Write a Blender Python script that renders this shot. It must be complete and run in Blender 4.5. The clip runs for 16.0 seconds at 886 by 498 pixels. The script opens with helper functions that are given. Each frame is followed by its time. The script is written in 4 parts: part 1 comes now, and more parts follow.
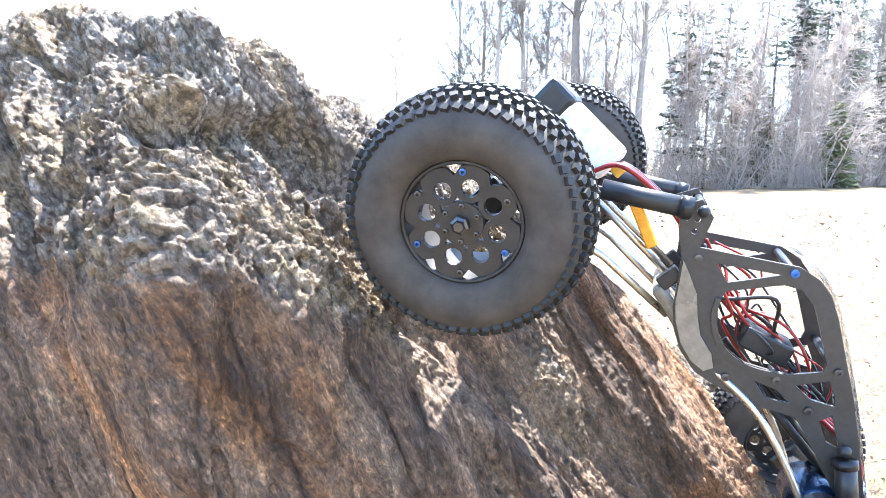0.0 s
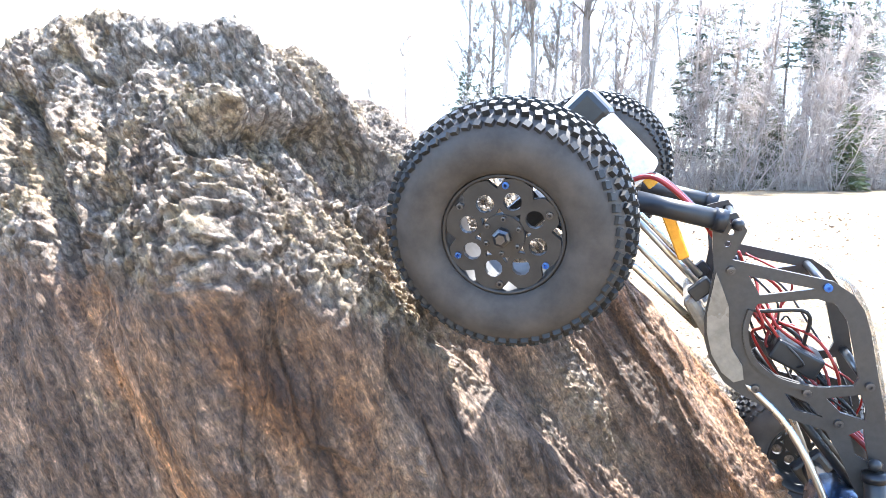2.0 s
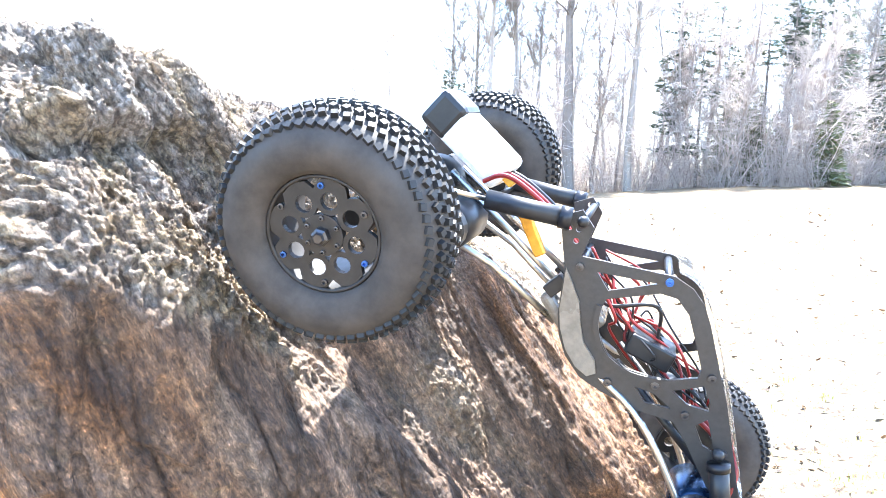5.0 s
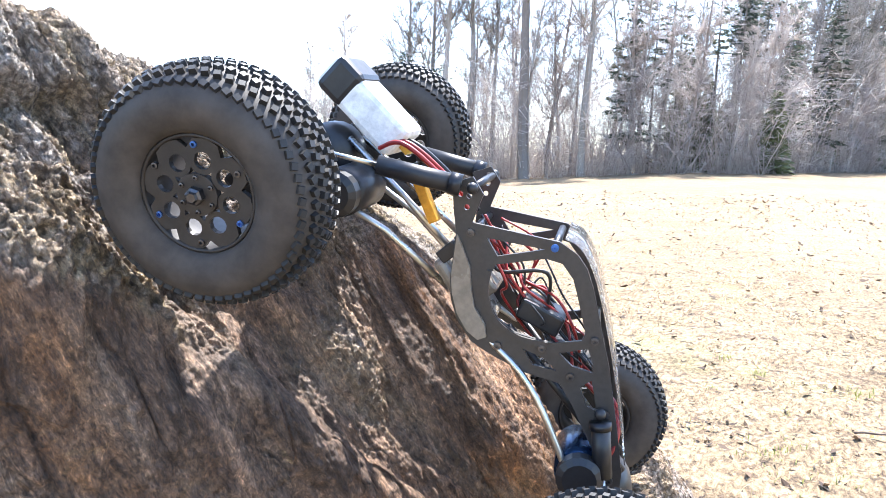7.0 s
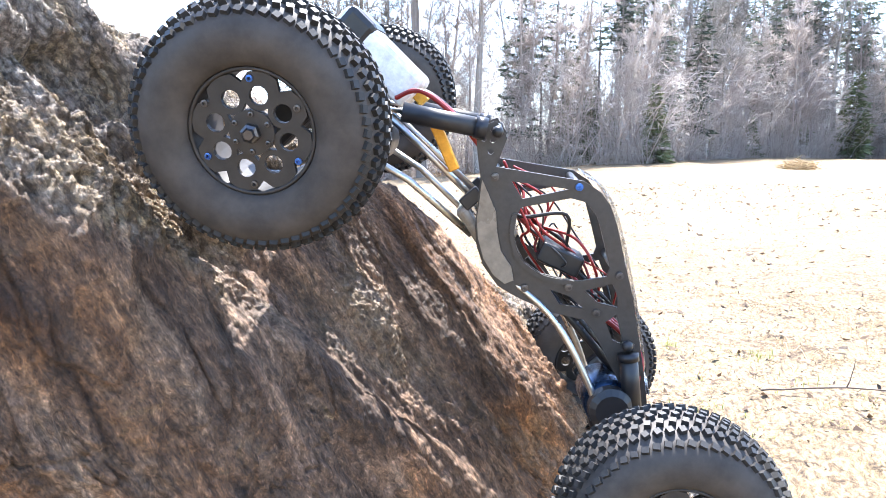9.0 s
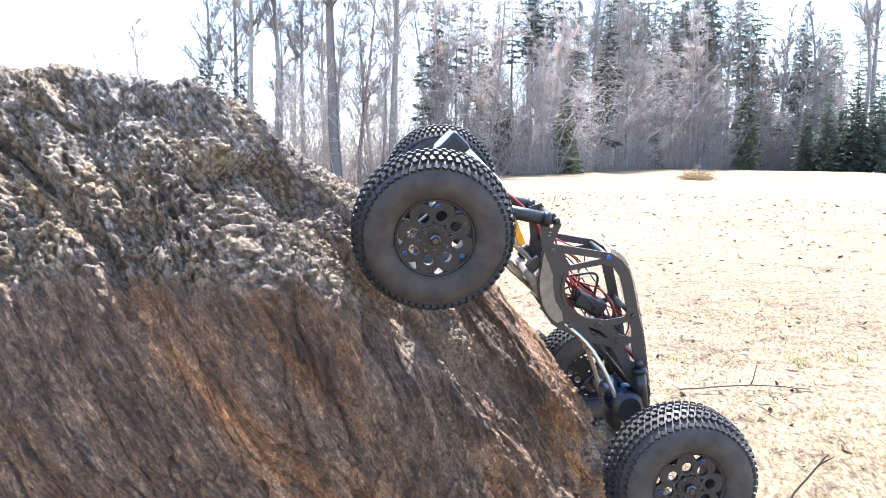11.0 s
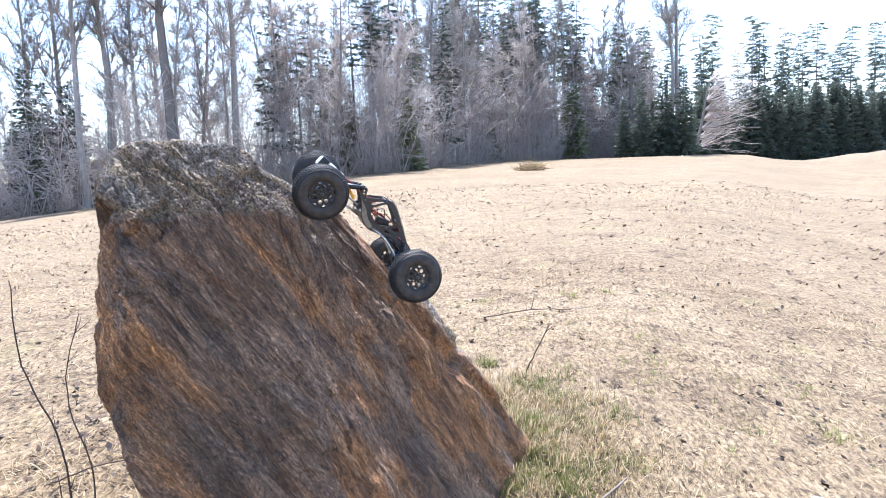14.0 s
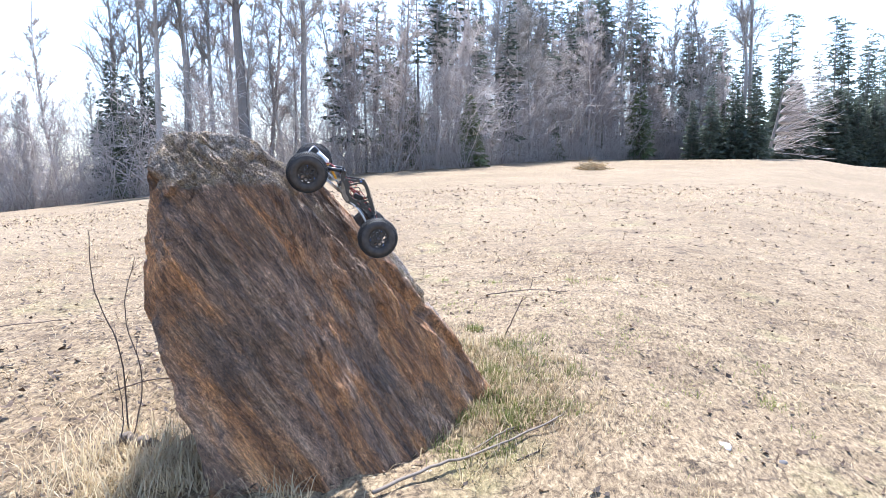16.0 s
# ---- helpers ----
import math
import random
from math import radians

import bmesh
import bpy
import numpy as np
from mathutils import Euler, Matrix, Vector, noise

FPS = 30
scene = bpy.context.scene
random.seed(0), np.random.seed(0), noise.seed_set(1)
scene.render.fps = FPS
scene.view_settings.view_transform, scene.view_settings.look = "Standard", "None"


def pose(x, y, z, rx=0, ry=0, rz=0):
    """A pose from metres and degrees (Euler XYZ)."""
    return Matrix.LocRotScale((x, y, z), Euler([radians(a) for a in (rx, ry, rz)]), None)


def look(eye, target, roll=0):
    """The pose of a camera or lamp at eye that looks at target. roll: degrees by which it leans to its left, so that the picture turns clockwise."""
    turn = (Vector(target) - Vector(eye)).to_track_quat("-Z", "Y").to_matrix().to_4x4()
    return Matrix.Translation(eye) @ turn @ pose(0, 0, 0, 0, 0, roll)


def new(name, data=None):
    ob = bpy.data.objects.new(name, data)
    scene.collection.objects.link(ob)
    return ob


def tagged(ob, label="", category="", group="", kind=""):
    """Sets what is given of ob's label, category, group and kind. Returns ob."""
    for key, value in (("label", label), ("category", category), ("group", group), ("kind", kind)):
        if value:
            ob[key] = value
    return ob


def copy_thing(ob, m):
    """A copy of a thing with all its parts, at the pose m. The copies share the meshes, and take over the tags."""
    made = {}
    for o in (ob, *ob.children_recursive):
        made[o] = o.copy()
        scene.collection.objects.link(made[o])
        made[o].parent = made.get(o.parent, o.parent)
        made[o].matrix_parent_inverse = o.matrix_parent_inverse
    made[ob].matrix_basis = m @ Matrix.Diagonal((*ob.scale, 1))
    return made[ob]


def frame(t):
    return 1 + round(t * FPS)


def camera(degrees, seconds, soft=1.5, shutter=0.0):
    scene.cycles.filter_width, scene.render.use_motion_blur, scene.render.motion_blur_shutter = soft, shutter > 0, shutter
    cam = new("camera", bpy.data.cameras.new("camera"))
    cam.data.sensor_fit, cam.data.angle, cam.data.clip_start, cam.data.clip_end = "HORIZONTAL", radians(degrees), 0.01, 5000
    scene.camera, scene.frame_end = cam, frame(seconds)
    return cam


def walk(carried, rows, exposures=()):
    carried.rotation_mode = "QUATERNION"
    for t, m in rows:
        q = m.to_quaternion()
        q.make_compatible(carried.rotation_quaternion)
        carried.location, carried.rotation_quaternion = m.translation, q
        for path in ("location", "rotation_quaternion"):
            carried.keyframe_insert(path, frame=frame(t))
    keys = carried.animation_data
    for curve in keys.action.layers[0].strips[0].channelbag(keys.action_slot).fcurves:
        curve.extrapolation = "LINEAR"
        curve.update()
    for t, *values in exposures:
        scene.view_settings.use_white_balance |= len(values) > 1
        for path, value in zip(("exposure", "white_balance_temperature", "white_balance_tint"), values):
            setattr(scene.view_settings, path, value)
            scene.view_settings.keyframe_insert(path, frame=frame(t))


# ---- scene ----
# seconds, eye, target, roll
cam = camera(65.0, 16.0, soft=0.4)
PATH = [
    (0, (0.789, -0.629, 1.112), (0.249, 1.287, 0.915), 2.1),
    (0.5, (0.773, -0.639, 1.136), (0.226, 1.274, 0.938), 2.0),
    (1, (0.767, -0.65, 1.153), (0.216, 1.262, 0.957), 2.2),
    (1.5, (0.768, -0.643, 1.134), (0.215, 1.268, 0.932), 2.6),
    (2, (0.772, -0.638, 1.119), (0.214, 1.272, 0.915), 2.8),
    (2.5, (0.764, -0.637, 1.126), (0.201, 1.271, 0.923), 2.7),
    (3, (0.744, -0.665, 1.15), (0.174, 1.241, 0.946), 2.7),
    (3.5, (0.777, -0.645, 1.083), (0.209, 1.261, 0.868), 3.3),
    (4, (0.818, -0.656, 1.066), (0.236, 1.247, 0.87), 2.4),
    (4.5, (0.857, -0.658, 1.128), (0.274, 1.244, 0.924), 2.7),
    (4.7, (0.858, -0.628, 1.127), (0.296, 1.28, 0.924), 2.6),
    (6.8, (0.905, -0.607, 1.102), (0.508, 1.337, 0.854), 3.1),
    (7, (0.906, -0.617, 1.114), (0.509, 1.328, 0.868), 3.1),
    (7.5, (0.872, -0.605, 1.116), (0.482, 1.342, 0.87), 3.1),
    (8, (0.815, -0.612, 1.097), (0.518, 1.351, 0.857), 2.7),
    (8.5, (0.818, -0.648, 1.081), (0.624, 1.329, 0.845), 1.5),
    (8.7, (0.827, -0.628, 1.072), (0.67, 1.352, 0.835), 1.1),
    (10.8, (0.676, -0.826, 1.133), (0.75, 1.162, 0.93), 1.4),
    (11, (0.668, -0.847, 1.141), (0.797, 1.138, 0.933), 1.1),
    (11.5, (0.65, -0.946, 1.14), (0.927, 1.024, 0.932), 0.4),
    (12, (0.611, -1.163, 1.126), (1.045, 0.778, 0.923), -0.7),
    (12.5, (0.537, -1.399, 1.116), (1.134, 0.498, 0.909), -1.6),
    (13, (0.514, -1.583, 1.123), (1.143, 0.304, 0.913), -2.2),
    (13.5, (0.515, -1.823, 1.135), (1.12, 0.072, 0.925), -2.2),
    (14, (0.516, -1.998, 1.127), (1.055, -0.083, 0.915), -2.0),
    (14.5, (0.506, -2.213, 1.104), (1.02, -0.292, 0.891), -1.6),
    (15, (0.547, -2.373, 1.112), (1.033, -0.445, 0.898), -1.5),
    (15.5, (0.645, -2.527, 1.103), (1.089, -0.589, 0.885), -1.0),
    (16, (0.716, -2.661, 1.089), (1.079, -0.706, 0.872), -0.4),
]
EXPOSURE = [(0.0, 2.85, 6000, 8.5), (3.0, 2.9, 6000, 8.5), (4.0, 3.25, 5950, 8.0), (4.5, 3.35, 5930, 7.5), (7.0, 2.2, 6100, 11), (8.5, 2.45, 6100, 11.5), (11.0, 2.22, 6020, 12.5), (13.0, 1.8, 5820, 13), (16.0, 1.63, 5720, 12.5)]
ROCK_GRID = 370
walk(cam, [(t, look(eye, target, roll)) for t, eye, target, roll in PATH], EXPOSURE)

# ---------------------------------------------------------------- light
SUN_AZ, SUN_EL = radians(12), radians(64)      # azimuth from +y towards +x, height over the field
world = bpy.data.worlds.new("world")
scene.world = world
world.use_nodes = True
wn = world.node_tree
sky = wn.nodes.new("ShaderNodeTexSky")
sky.sky_type, sky.sun_disc = "NISHITA", False
sky.sun_elevation, sky.sun_rotation = SUN_EL, SUN_AZ
sky.air_density, sky.dust_density, sky.ozone_density = 1.0, 0.7, 1.0
wn.links.new(sky.outputs[0], wn.nodes["Background"].inputs[0])
wn.nodes["Background"].inputs[1].default_value = 0.15
sun_data = bpy.data.lights.new("sun", "SUN")
sun_data.energy, sun_data.angle, sun_data.color = 4.5, radians(0.55), (1.0, 0.965, 0.91)
sun_lamp = new("sun", sun_data)
sun_lamp.matrix_world = look((0, 0, 0), (-math.sin(SUN_AZ) * math.cos(SUN_EL), -math.cos(SUN_AZ) * math.cos(SUN_EL), -math.sin(SUN_EL)))


# ---------------------------------------------------------------- materials
def material(name, rough=0.8, metal=0.0):
    m = bpy.data.materials.new(name)
    m.use_nodes = True
    b = m.node_tree.nodes["Principled BSDF"]
    b.inputs["Roughness"].default_value, b.inputs["Metallic"].default_value = rough, metal
    return m, m.node_tree, b


def node(tree, kind, **inputs):
    n = tree.nodes.new(kind)
    for key, value in inputs.items():
        n.inputs[key.replace("_", " ")].default_value = value
    return n


def ramp(tree, source, stops):
    r = tree.nodes.new("ShaderNodeValToRGB")
    while len(r.color_ramp.elements) < len(stops):
        r.color_ramp.elements.new(0.5)
    for e, (at, colour) in zip(r.color_ramp.elements, stops):
        e.position, e.color = at, (*colour, 1)
    tree.links.new(source, r.inputs[0])
    return r.outputs[0]


def mix(tree, fac, a, b, how="MIX"):
    m = tree.nodes.new("ShaderNodeMix")
    m.data_type, m.blend_type = "RGBA", how
    for socket, value in ((m.inputs[0], fac), (m.inputs[6], a), (m.inputs[7], b)):
        if isinstance(value, (int, float)):
            socket.default_value = value
        elif isinstance(value, tuple):
            socket.default_value = (*value, 1)
        else:
            tree.links.new(value, socket)
    return m.outputs[2]


def coords(tree, turn=(0, 0, 0), scale=(1, 1, 1)):
    """Object coordinates, first turned, then stretched."""
    c = tree.nodes.new("ShaderNodeTexCoord")
    m, s = tree.nodes.new("ShaderNodeMapping"), tree.nodes.new("ShaderNodeMapping")
    m.inputs["Rotation"].default_value, s.inputs["Scale"].default_value = [radians(a) for a in turn], scale
    tree.links.new(c.outputs["Object"], m.inputs[0])
    tree.links.new(m.outputs[0], s.inputs[0])
    return s.outputs[0]


def noise_node(tree, vector, scale, detail=4.0, rough=0.6, distortion=0.0):
    n = node(tree, "ShaderNodeTexNoise", Scale=scale, Detail=detail, Roughness=rough, Distortion=distortion)
    tree.links.new(vector, n.inputs["Vector"])
    return n.outputs[0]


def bump(tree, shader, height, strength, distance, under=None):
    b = node(tree, "ShaderNodeBump", Strength=strength, Distance=distance)
    tree.links.new(height, b.inputs["Height"])
    if under is not None:
        tree.links.new(under, b.inputs["Normal"])
    tree.links.new(b.outputs[0], shader.inputs["Normal"])
    return b.outputs[0]


def plain(name, colour, rough=0.5, metal=0.0, vary=0.25, scale=120.0, relief=0.0002):
    """A paint, plastic or metal with a slight mottling and fine grain."""
    m, t, b = material(name, rough, metal)
    v = coords(t)
    n = noise_node(t, v, scale, 5, 0.65)
    dark = tuple(c * (1 - vary) for c in colour)
    light = tuple(min(1, c * (1 + vary)) for c in colour)
    t.links.new(ramp(t, n, [(0.3, dark), (0.7, light)]), b.inputs["Base Color"])
    r = ramp(t, noise_node(t, v, scale * 0.3, 3), [(0.3, (rough * 0.75,) * 3), (0.7, (min(1, rough * 1.25),) * 3)])
    t.links.new(r, b.inputs["Roughness"])
    bump(t, b, n, 0.5, relief)
    return m


def rock_material():
    m, t, b = material("weathered_schist", 0.8)
    grain = coords(t, (0, 36, 0), (1, 1, 0.11))            # stretched along the layers of the stone
    flat = coords(t)
    streak = noise_node(t, coords(t, (0, 36, 0), (1, 1, 0.16)), 17, 10, 0.66, 0.8)
    fine = noise_node(t, grain, 150, 6, 0.7, 0.6)
    broad = noise_node(t, coords(t, (0, 36, 0), (1, 1, 0.5)), 4.0, 6, 0.65, 0.8)
    grit = noise_node(t, flat, 230, 5, 0.75)
    base = ramp(t, streak, [(0.28, (0.090, 0.066, 0.052)), (0.42, (0.205, 0.150, 0.117)), (0.56, (0.345, 0.252, 0.192)), (0.72, (0.50, 0.41, 0.325))])
    rust = ramp(t, noise_node(t, coords(t, (0, 36, 0), (1, 1, 0.16)), 4.6, 6, 0.6, 0.8), [(0.50, (0, 0, 0)), (0.58, (1, 1, 1))])
    base = mix(t, mix(t, 0.74, (0, 0, 0), rust), base, ramp(t, streak, [(0.32, (0.20, 0.098, 0.042)), (0.50, (0.50, 0.262, 0.105)), (0.7, (0.70, 0.42, 0.19))]))
    grey = ramp(t, broad, [(0.54, (0, 0, 0)), (0.66, (1, 1, 1))])
    base = mix(t, mix(t, 0.5, (0, 0, 0), grey), base, ramp(t, fine, [(0.3, (0.085, 0.075, 0.068)), (0.5, (0.215, 0.195, 0.175)), (0.7, (0.42, 0.39, 0.35))]))
    lichen = ramp(t, noise_node(t, flat, 48, 7, 0.75, 0.8), [(0.60, (0, 0, 0)), (0.65, (1, 1, 1))])
    base = mix(t, mix(t, 0.35, (0, 0, 0), lichen), base, ramp(t, grit, [(0.35, (0.24, 0.19, 0.085)), (0.65, (0.46, 0.40, 0.26))]))
    base = mix(t, 0.7, base, ramp(t, grit, [(0.30, (0.38, 0.35, 0.33)), (0.60, (1.0, 1.0, 1.0))]), "MULTIPLY")
    base = mix(t, 0.45, base, ramp(t, noise_node(t, coords(t, (0, 36, 0), (1, 1, 0.3)), 110, 6, 0.75, 0.6), [(0.34, (0.32, 0.29, 0.27)), (0.5, (0.85, 0.83, 0.8)), (0.66, (1.45, 1.4, 1.3))]), "MULTIPLY")
    band = noise_node(t, coords(t, (0, 36, 0), (1, 1, 0.05)), 8, 5, 0.6, 0.35)
    base = mix(t, 0.8, base, ramp(t, band, [(0.34, (0.50, 0.42, 0.37)), (0.47, (0.95, 0.82, 0.70)), (0.55, (1.05, 0.90, 0.78)), (0.64, (1.65, 1.5, 1.35)), (0.74, (1.1, 1.0, 0.92))]), "MULTIPLY")
    crack = ramp(t, noise_node(t, coords(t, (0, 36, 0), (1, 1, 0.08)), 30, 6, 0.65, 0.8), [(0.35, (0.25, 0.22, 0.20)), (0.41, (1, 1, 1))])
    base = mix(t, 0.75, base, crack, "MULTIPLY")
    thread = noise_node(t, coords(t, (0, 36, 0), (1, 1, 0.22)), 260, 5, 0.75, 0.8)
    base = mix(t, 0.45, base, ramp(t, thread, [(0.36, (0.40, 0.37, 0.35)), (0.5, (0.92, 0.90, 0.88)), (0.63, (1.55, 1.5, 1.4))]), "MULTIPLY")
    for size, squeeze, thin in ((17, 0.06, 0.022), (46, 0.09, 0.03), (24, 0.30, 0.012)):
        line = noise_node(t, coords(t, (0, 36, 0), (1, 1, squeeze)), size, 5, 0.6, 0.25)
        base = mix(t, 0.45, base, ramp(t, line, [(0.5 - 2 * thin, (1, 1, 1)), (0.5 - thin * 0.3, (0.30, 0.27, 0.25)), (0.5 + thin * 0.3, (0.30, 0.27, 0.25)), (0.5 + 1.2 * thin, (1.05, 1.04, 1.02))]), "MULTIPLY")
    fleck = noise_node(t, coords(t, (0, 36, 0), (1, 1, 0.35)), 210, 4, 0.8)
    base = mix(t, 0.85, base, ramp(t, fleck, [(0.36, (0.48, 0.45, 0.43)), (0.47, (1.0, 0.98, 0.95)), (0.58, (1.35, 1.32, 1.28)), (0.66, (2.4, 2.3, 2.2))]), "MULTIPLY")
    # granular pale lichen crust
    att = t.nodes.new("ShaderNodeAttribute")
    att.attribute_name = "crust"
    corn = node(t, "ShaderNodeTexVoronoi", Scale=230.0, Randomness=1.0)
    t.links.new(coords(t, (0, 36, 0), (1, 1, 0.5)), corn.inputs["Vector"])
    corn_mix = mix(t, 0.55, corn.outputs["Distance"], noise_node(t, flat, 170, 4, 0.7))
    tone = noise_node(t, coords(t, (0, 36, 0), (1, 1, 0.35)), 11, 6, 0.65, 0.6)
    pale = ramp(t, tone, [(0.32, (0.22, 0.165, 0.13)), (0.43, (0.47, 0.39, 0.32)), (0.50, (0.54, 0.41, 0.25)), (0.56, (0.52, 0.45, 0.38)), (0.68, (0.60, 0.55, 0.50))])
    # gaps between the grains darkened in the colour, in step with the bump
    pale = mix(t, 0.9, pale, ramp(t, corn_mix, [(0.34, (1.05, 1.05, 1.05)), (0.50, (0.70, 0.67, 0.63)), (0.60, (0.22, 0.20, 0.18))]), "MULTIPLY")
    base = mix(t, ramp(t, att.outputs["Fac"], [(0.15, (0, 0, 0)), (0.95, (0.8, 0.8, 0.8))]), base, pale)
    # millimetre grain over all of it
    sand = noise_node(t, coords(t, (0, 36, 0), (1, 1, 0.45)), 720, 4, 0.75)
    base = mix(t, 0.8, base, ramp(t, sand, [(0.34, (0.36, 0.34, 0.32)), (0.46, (0.88, 0.87, 0.86)), (0.56, (1.2, 1.18, 1.15)), (0.66, (2.0, 1.95, 1.9))]), "MULTIPLY")
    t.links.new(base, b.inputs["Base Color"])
    t.links.new(ramp(t, fine, [(0.3, (0.50,) * 3), (0.7, (0.90,) * 3)]), b.inputs["Roughness"])
    first = bump(t, b, streak, 1.0, 0.010)
    second = bump(t, b, fine, 1.0, 0.009, first)
    third = bump(t, b, grit, 1.0, 0.0032, second)
    low = node(t, "ShaderNodeMath")
    low.operation = "MULTIPLY"
    t.links.new(corn_mix, low.inputs[0])
    t.links.new(att.outputs["Fac"], low.inputs[1])
    flip = node(t, "ShaderNodeMath")
    flip.operation, flip.inputs[0].default_value = "SUBTRACT", 1.0
    t.links.new(low.outputs[0], flip.inputs[1])
    fourth = bump(t, b, flip.outputs[0], 1.0, 0.006, third)
    bump(t, b, sand, 1.0, 0.0016, fourth)
    return m


def field_material():
    m, t, b = material("dry_meadow", 0.95)
    v = coords(t)
    blade = noise_node(t, coords(t, (0, 0, 20), (1, 0.45, 1)), 55, 6, 0.7, 0.5)
    mid = noise_node(t, v, 4.5, 5, 0.65)
    broad = noise_node(t, v, 0.35, 4, 0.6)
    base = ramp(t, blade, [(0.32, (0.035, 0.022, 0.012)), (0.44, (0.165, 0.112, 0.060)), (0.56, (0.31, 0.228, 0.130)), (0.70, (0.46, 0.36, 0.225))])
    green = ramp(t, noise_node(t, v, 1.1, 5, 0.6), [(0.58, (0, 0, 0)), (0.72, (1, 1, 1))])
    base = mix(t, mix(t, 0.5, (0, 0, 0), green), base, mix(t, blade, (0.07, 0.075, 0.02), (0.36, 0.34, 0.12)))
    base = mix(t, 0.6, base, ramp(t, mid, [(0.3, (0.62, 0.57, 0.52)), (0.6, (1, 1, 1))]), "MULTIPLY")
    base = mix(t, 0.5, base, ramp(t, broad, [(0.38, (0.62, 0.56, 0.48)), (0.60, (1, 1, 1))]), "MULTIPLY")
    base = mix(t, 0.6, base, ramp(t, noise_node(t, coords(t, (0, 0, 0), (0.5, 1, 1)), 3.2, 6, 0.78, 0.5), [(0.36, (0.35, 0.29, 0.25)), (0.47, (1, 1, 1))]), "MULTIPLY")
    clump = ramp(t, noise_node(t, coords(t, (0, 0, 0), (0.6, 1, 1)), 13, 6, 0.75, 0.6), [(0.36, (0.24, 0.20, 0.17)), (0.45, (1, 1, 1))])
    base = mix(t, 0.85, base, clump, "MULTIPLY")
    t.links.new(base, b.inputs["Base Color"])
    first = bump(t, b, mid, 0.6, 0.05)
    bump(t, b, blade, 0.8, 0.02, first)
    return m


def varied(name, stops, rough=0.9, scale=30.0, trans=0.0):
    """Blades, leaves and twigs: a tint for each piece and a mottling inside it."""
    m, t, b = material(name, rough)
    g = t.nodes.new("ShaderNodeNewGeometry")
    o = t.nodes.new("ShaderNodeObjectInfo")
    a = t.nodes.new("ShaderNodeMath")
    a.operation = "ADD"
    t.links.new(g.outputs["Random Per Island"], a.inputs[0])
    t.links.new(o.outputs["Random"], a.inputs[1])
    h = t.nodes.new("ShaderNodeMath")
    h.operation, h.inputs[1].default_value = "MULTIPLY", 0.5
    t.links.new(a.outputs[0], h.inputs[0])
    base = ramp(t, h.outputs[0], stops)
    base = mix(t, 0.5, base, ramp(t, noise_node(t, coords(t), scale, 4), [(0.3, (0.6, 0.6, 0.6)), (0.7, (1, 1, 1))]), "MULTIPLY")
    t.links.new(base, b.inputs["Base Color"])
    if trans:
        tr = t.nodes.new("ShaderNodeBsdfTranslucent")
        t.links.new(base, tr.inputs[0])
        mx = t.nodes.new("ShaderNodeMixShader")
        mx.inputs[0].default_value = trans
        t.links.new(b.outputs[0], mx.inputs[1])
        t.links.new(tr.outputs[0], mx.inputs[2])
        t.links.new(mx.outputs[0], t.nodes["Material Output"].inputs[0])
    return m


ROCK = rock_material()
FIELD = field_material()
STRAW = varied("straw", [(0.15, (0.12, 0.078, 0.042)), (0.4, (0.46, 0.345, 0.195)), (0.85, (0.74, 0.60, 0.39))], 0.85, 60, 0.45)
GREENS = varied("young_grass", [(0.2, (0.12, 0.13, 0.035)), (0.8, (0.33, 0.34, 0.10))], 0.8, 60, 0.35)
LITTER = varied("dead_leaves", [(0.2, (0.035, 0.022, 0.015)), (0.5, (0.10, 0.06, 0.035)), (0.85, (0.22, 0.14, 0.08))], 0.8, 50, 0.15)
TWIG = varied("twig_bark", [(0.2, (0.07, 0.05, 0.04)), (0.8, (0.17, 0.12, 0.09))], 0.85, 80)
BARK_GREY = varied("grey_bark", [(0.2, (0.26, 0.235, 0.215)), (0.8, (0.54, 0.50, 0.46))], 0.9, 6, 0.2)
BARK_DARK = varied("dark_bark", [(0.2, (0.12, 0.105, 0.095)), (0.8, (0.27, 0.24, 0.22))], 0.9, 6)
BARK_RED = varied("brush_bark", [(0.2, (0.38, 0.325, 0.295)), (0.8, (0.70, 0.64, 0.60))], 0.9, 6, 0.5)
NEEDLE = varied("conifer_needles", [(0.15, (0.05, 0.068, 0.05)), (0.5, (0.105, 0.13, 0.095)), (0.85, (0.185, 0.21, 0.155))], 0.65, 3, 0.4)
NEEDLE_PALE = varied("pale_needles", [(0.15, (0.09, 0.12, 0.055)), (0.85, (0.20, 0.23, 0.12))], 0.7, 3, 0.35)
RUBBER = plain("tyre_rubber", (0.018, 0.017, 0.017), 0.62, 0, 0.35, 90, 0.0003)
DUSTY = plain("dusty_sidewall", (0.046, 0.038, 0.033), 0.72, 0, 0.4, 60, 0.0003)
RIMPAINT = plain("dusty_rim_paint", (0.030, 0.026, 0.024), 0.55, 0.2, 0.3, 80)
BLACK = plain("black_plastic", (0.016, 0.016, 0.018), 0.42)
ANODISED = plain("black_anodised", (0.030, 0.030, 0.034), 0.36, 0.6)
PLATE = plain("grey_composite_plate", (0.052, 0.048, 0.046), 0.42, 0.3, 0.15, 200)
STEEL = plain("bare_steel", (0.55, 0.54, 0.52), 0.3, 1.0, 0.12)
DARKSTEEL = plain("dark_screw_steel", (0.10, 0.10, 0.11), 0.35, 0.9)
BLUE = plain("blue_anodised", (0.05, 0.13, 0.42), 0.3, 0.8)
BLUEBLACK = plain("blue_black_can", (0.018, 0.045, 0.10), 0.25, 0.8)
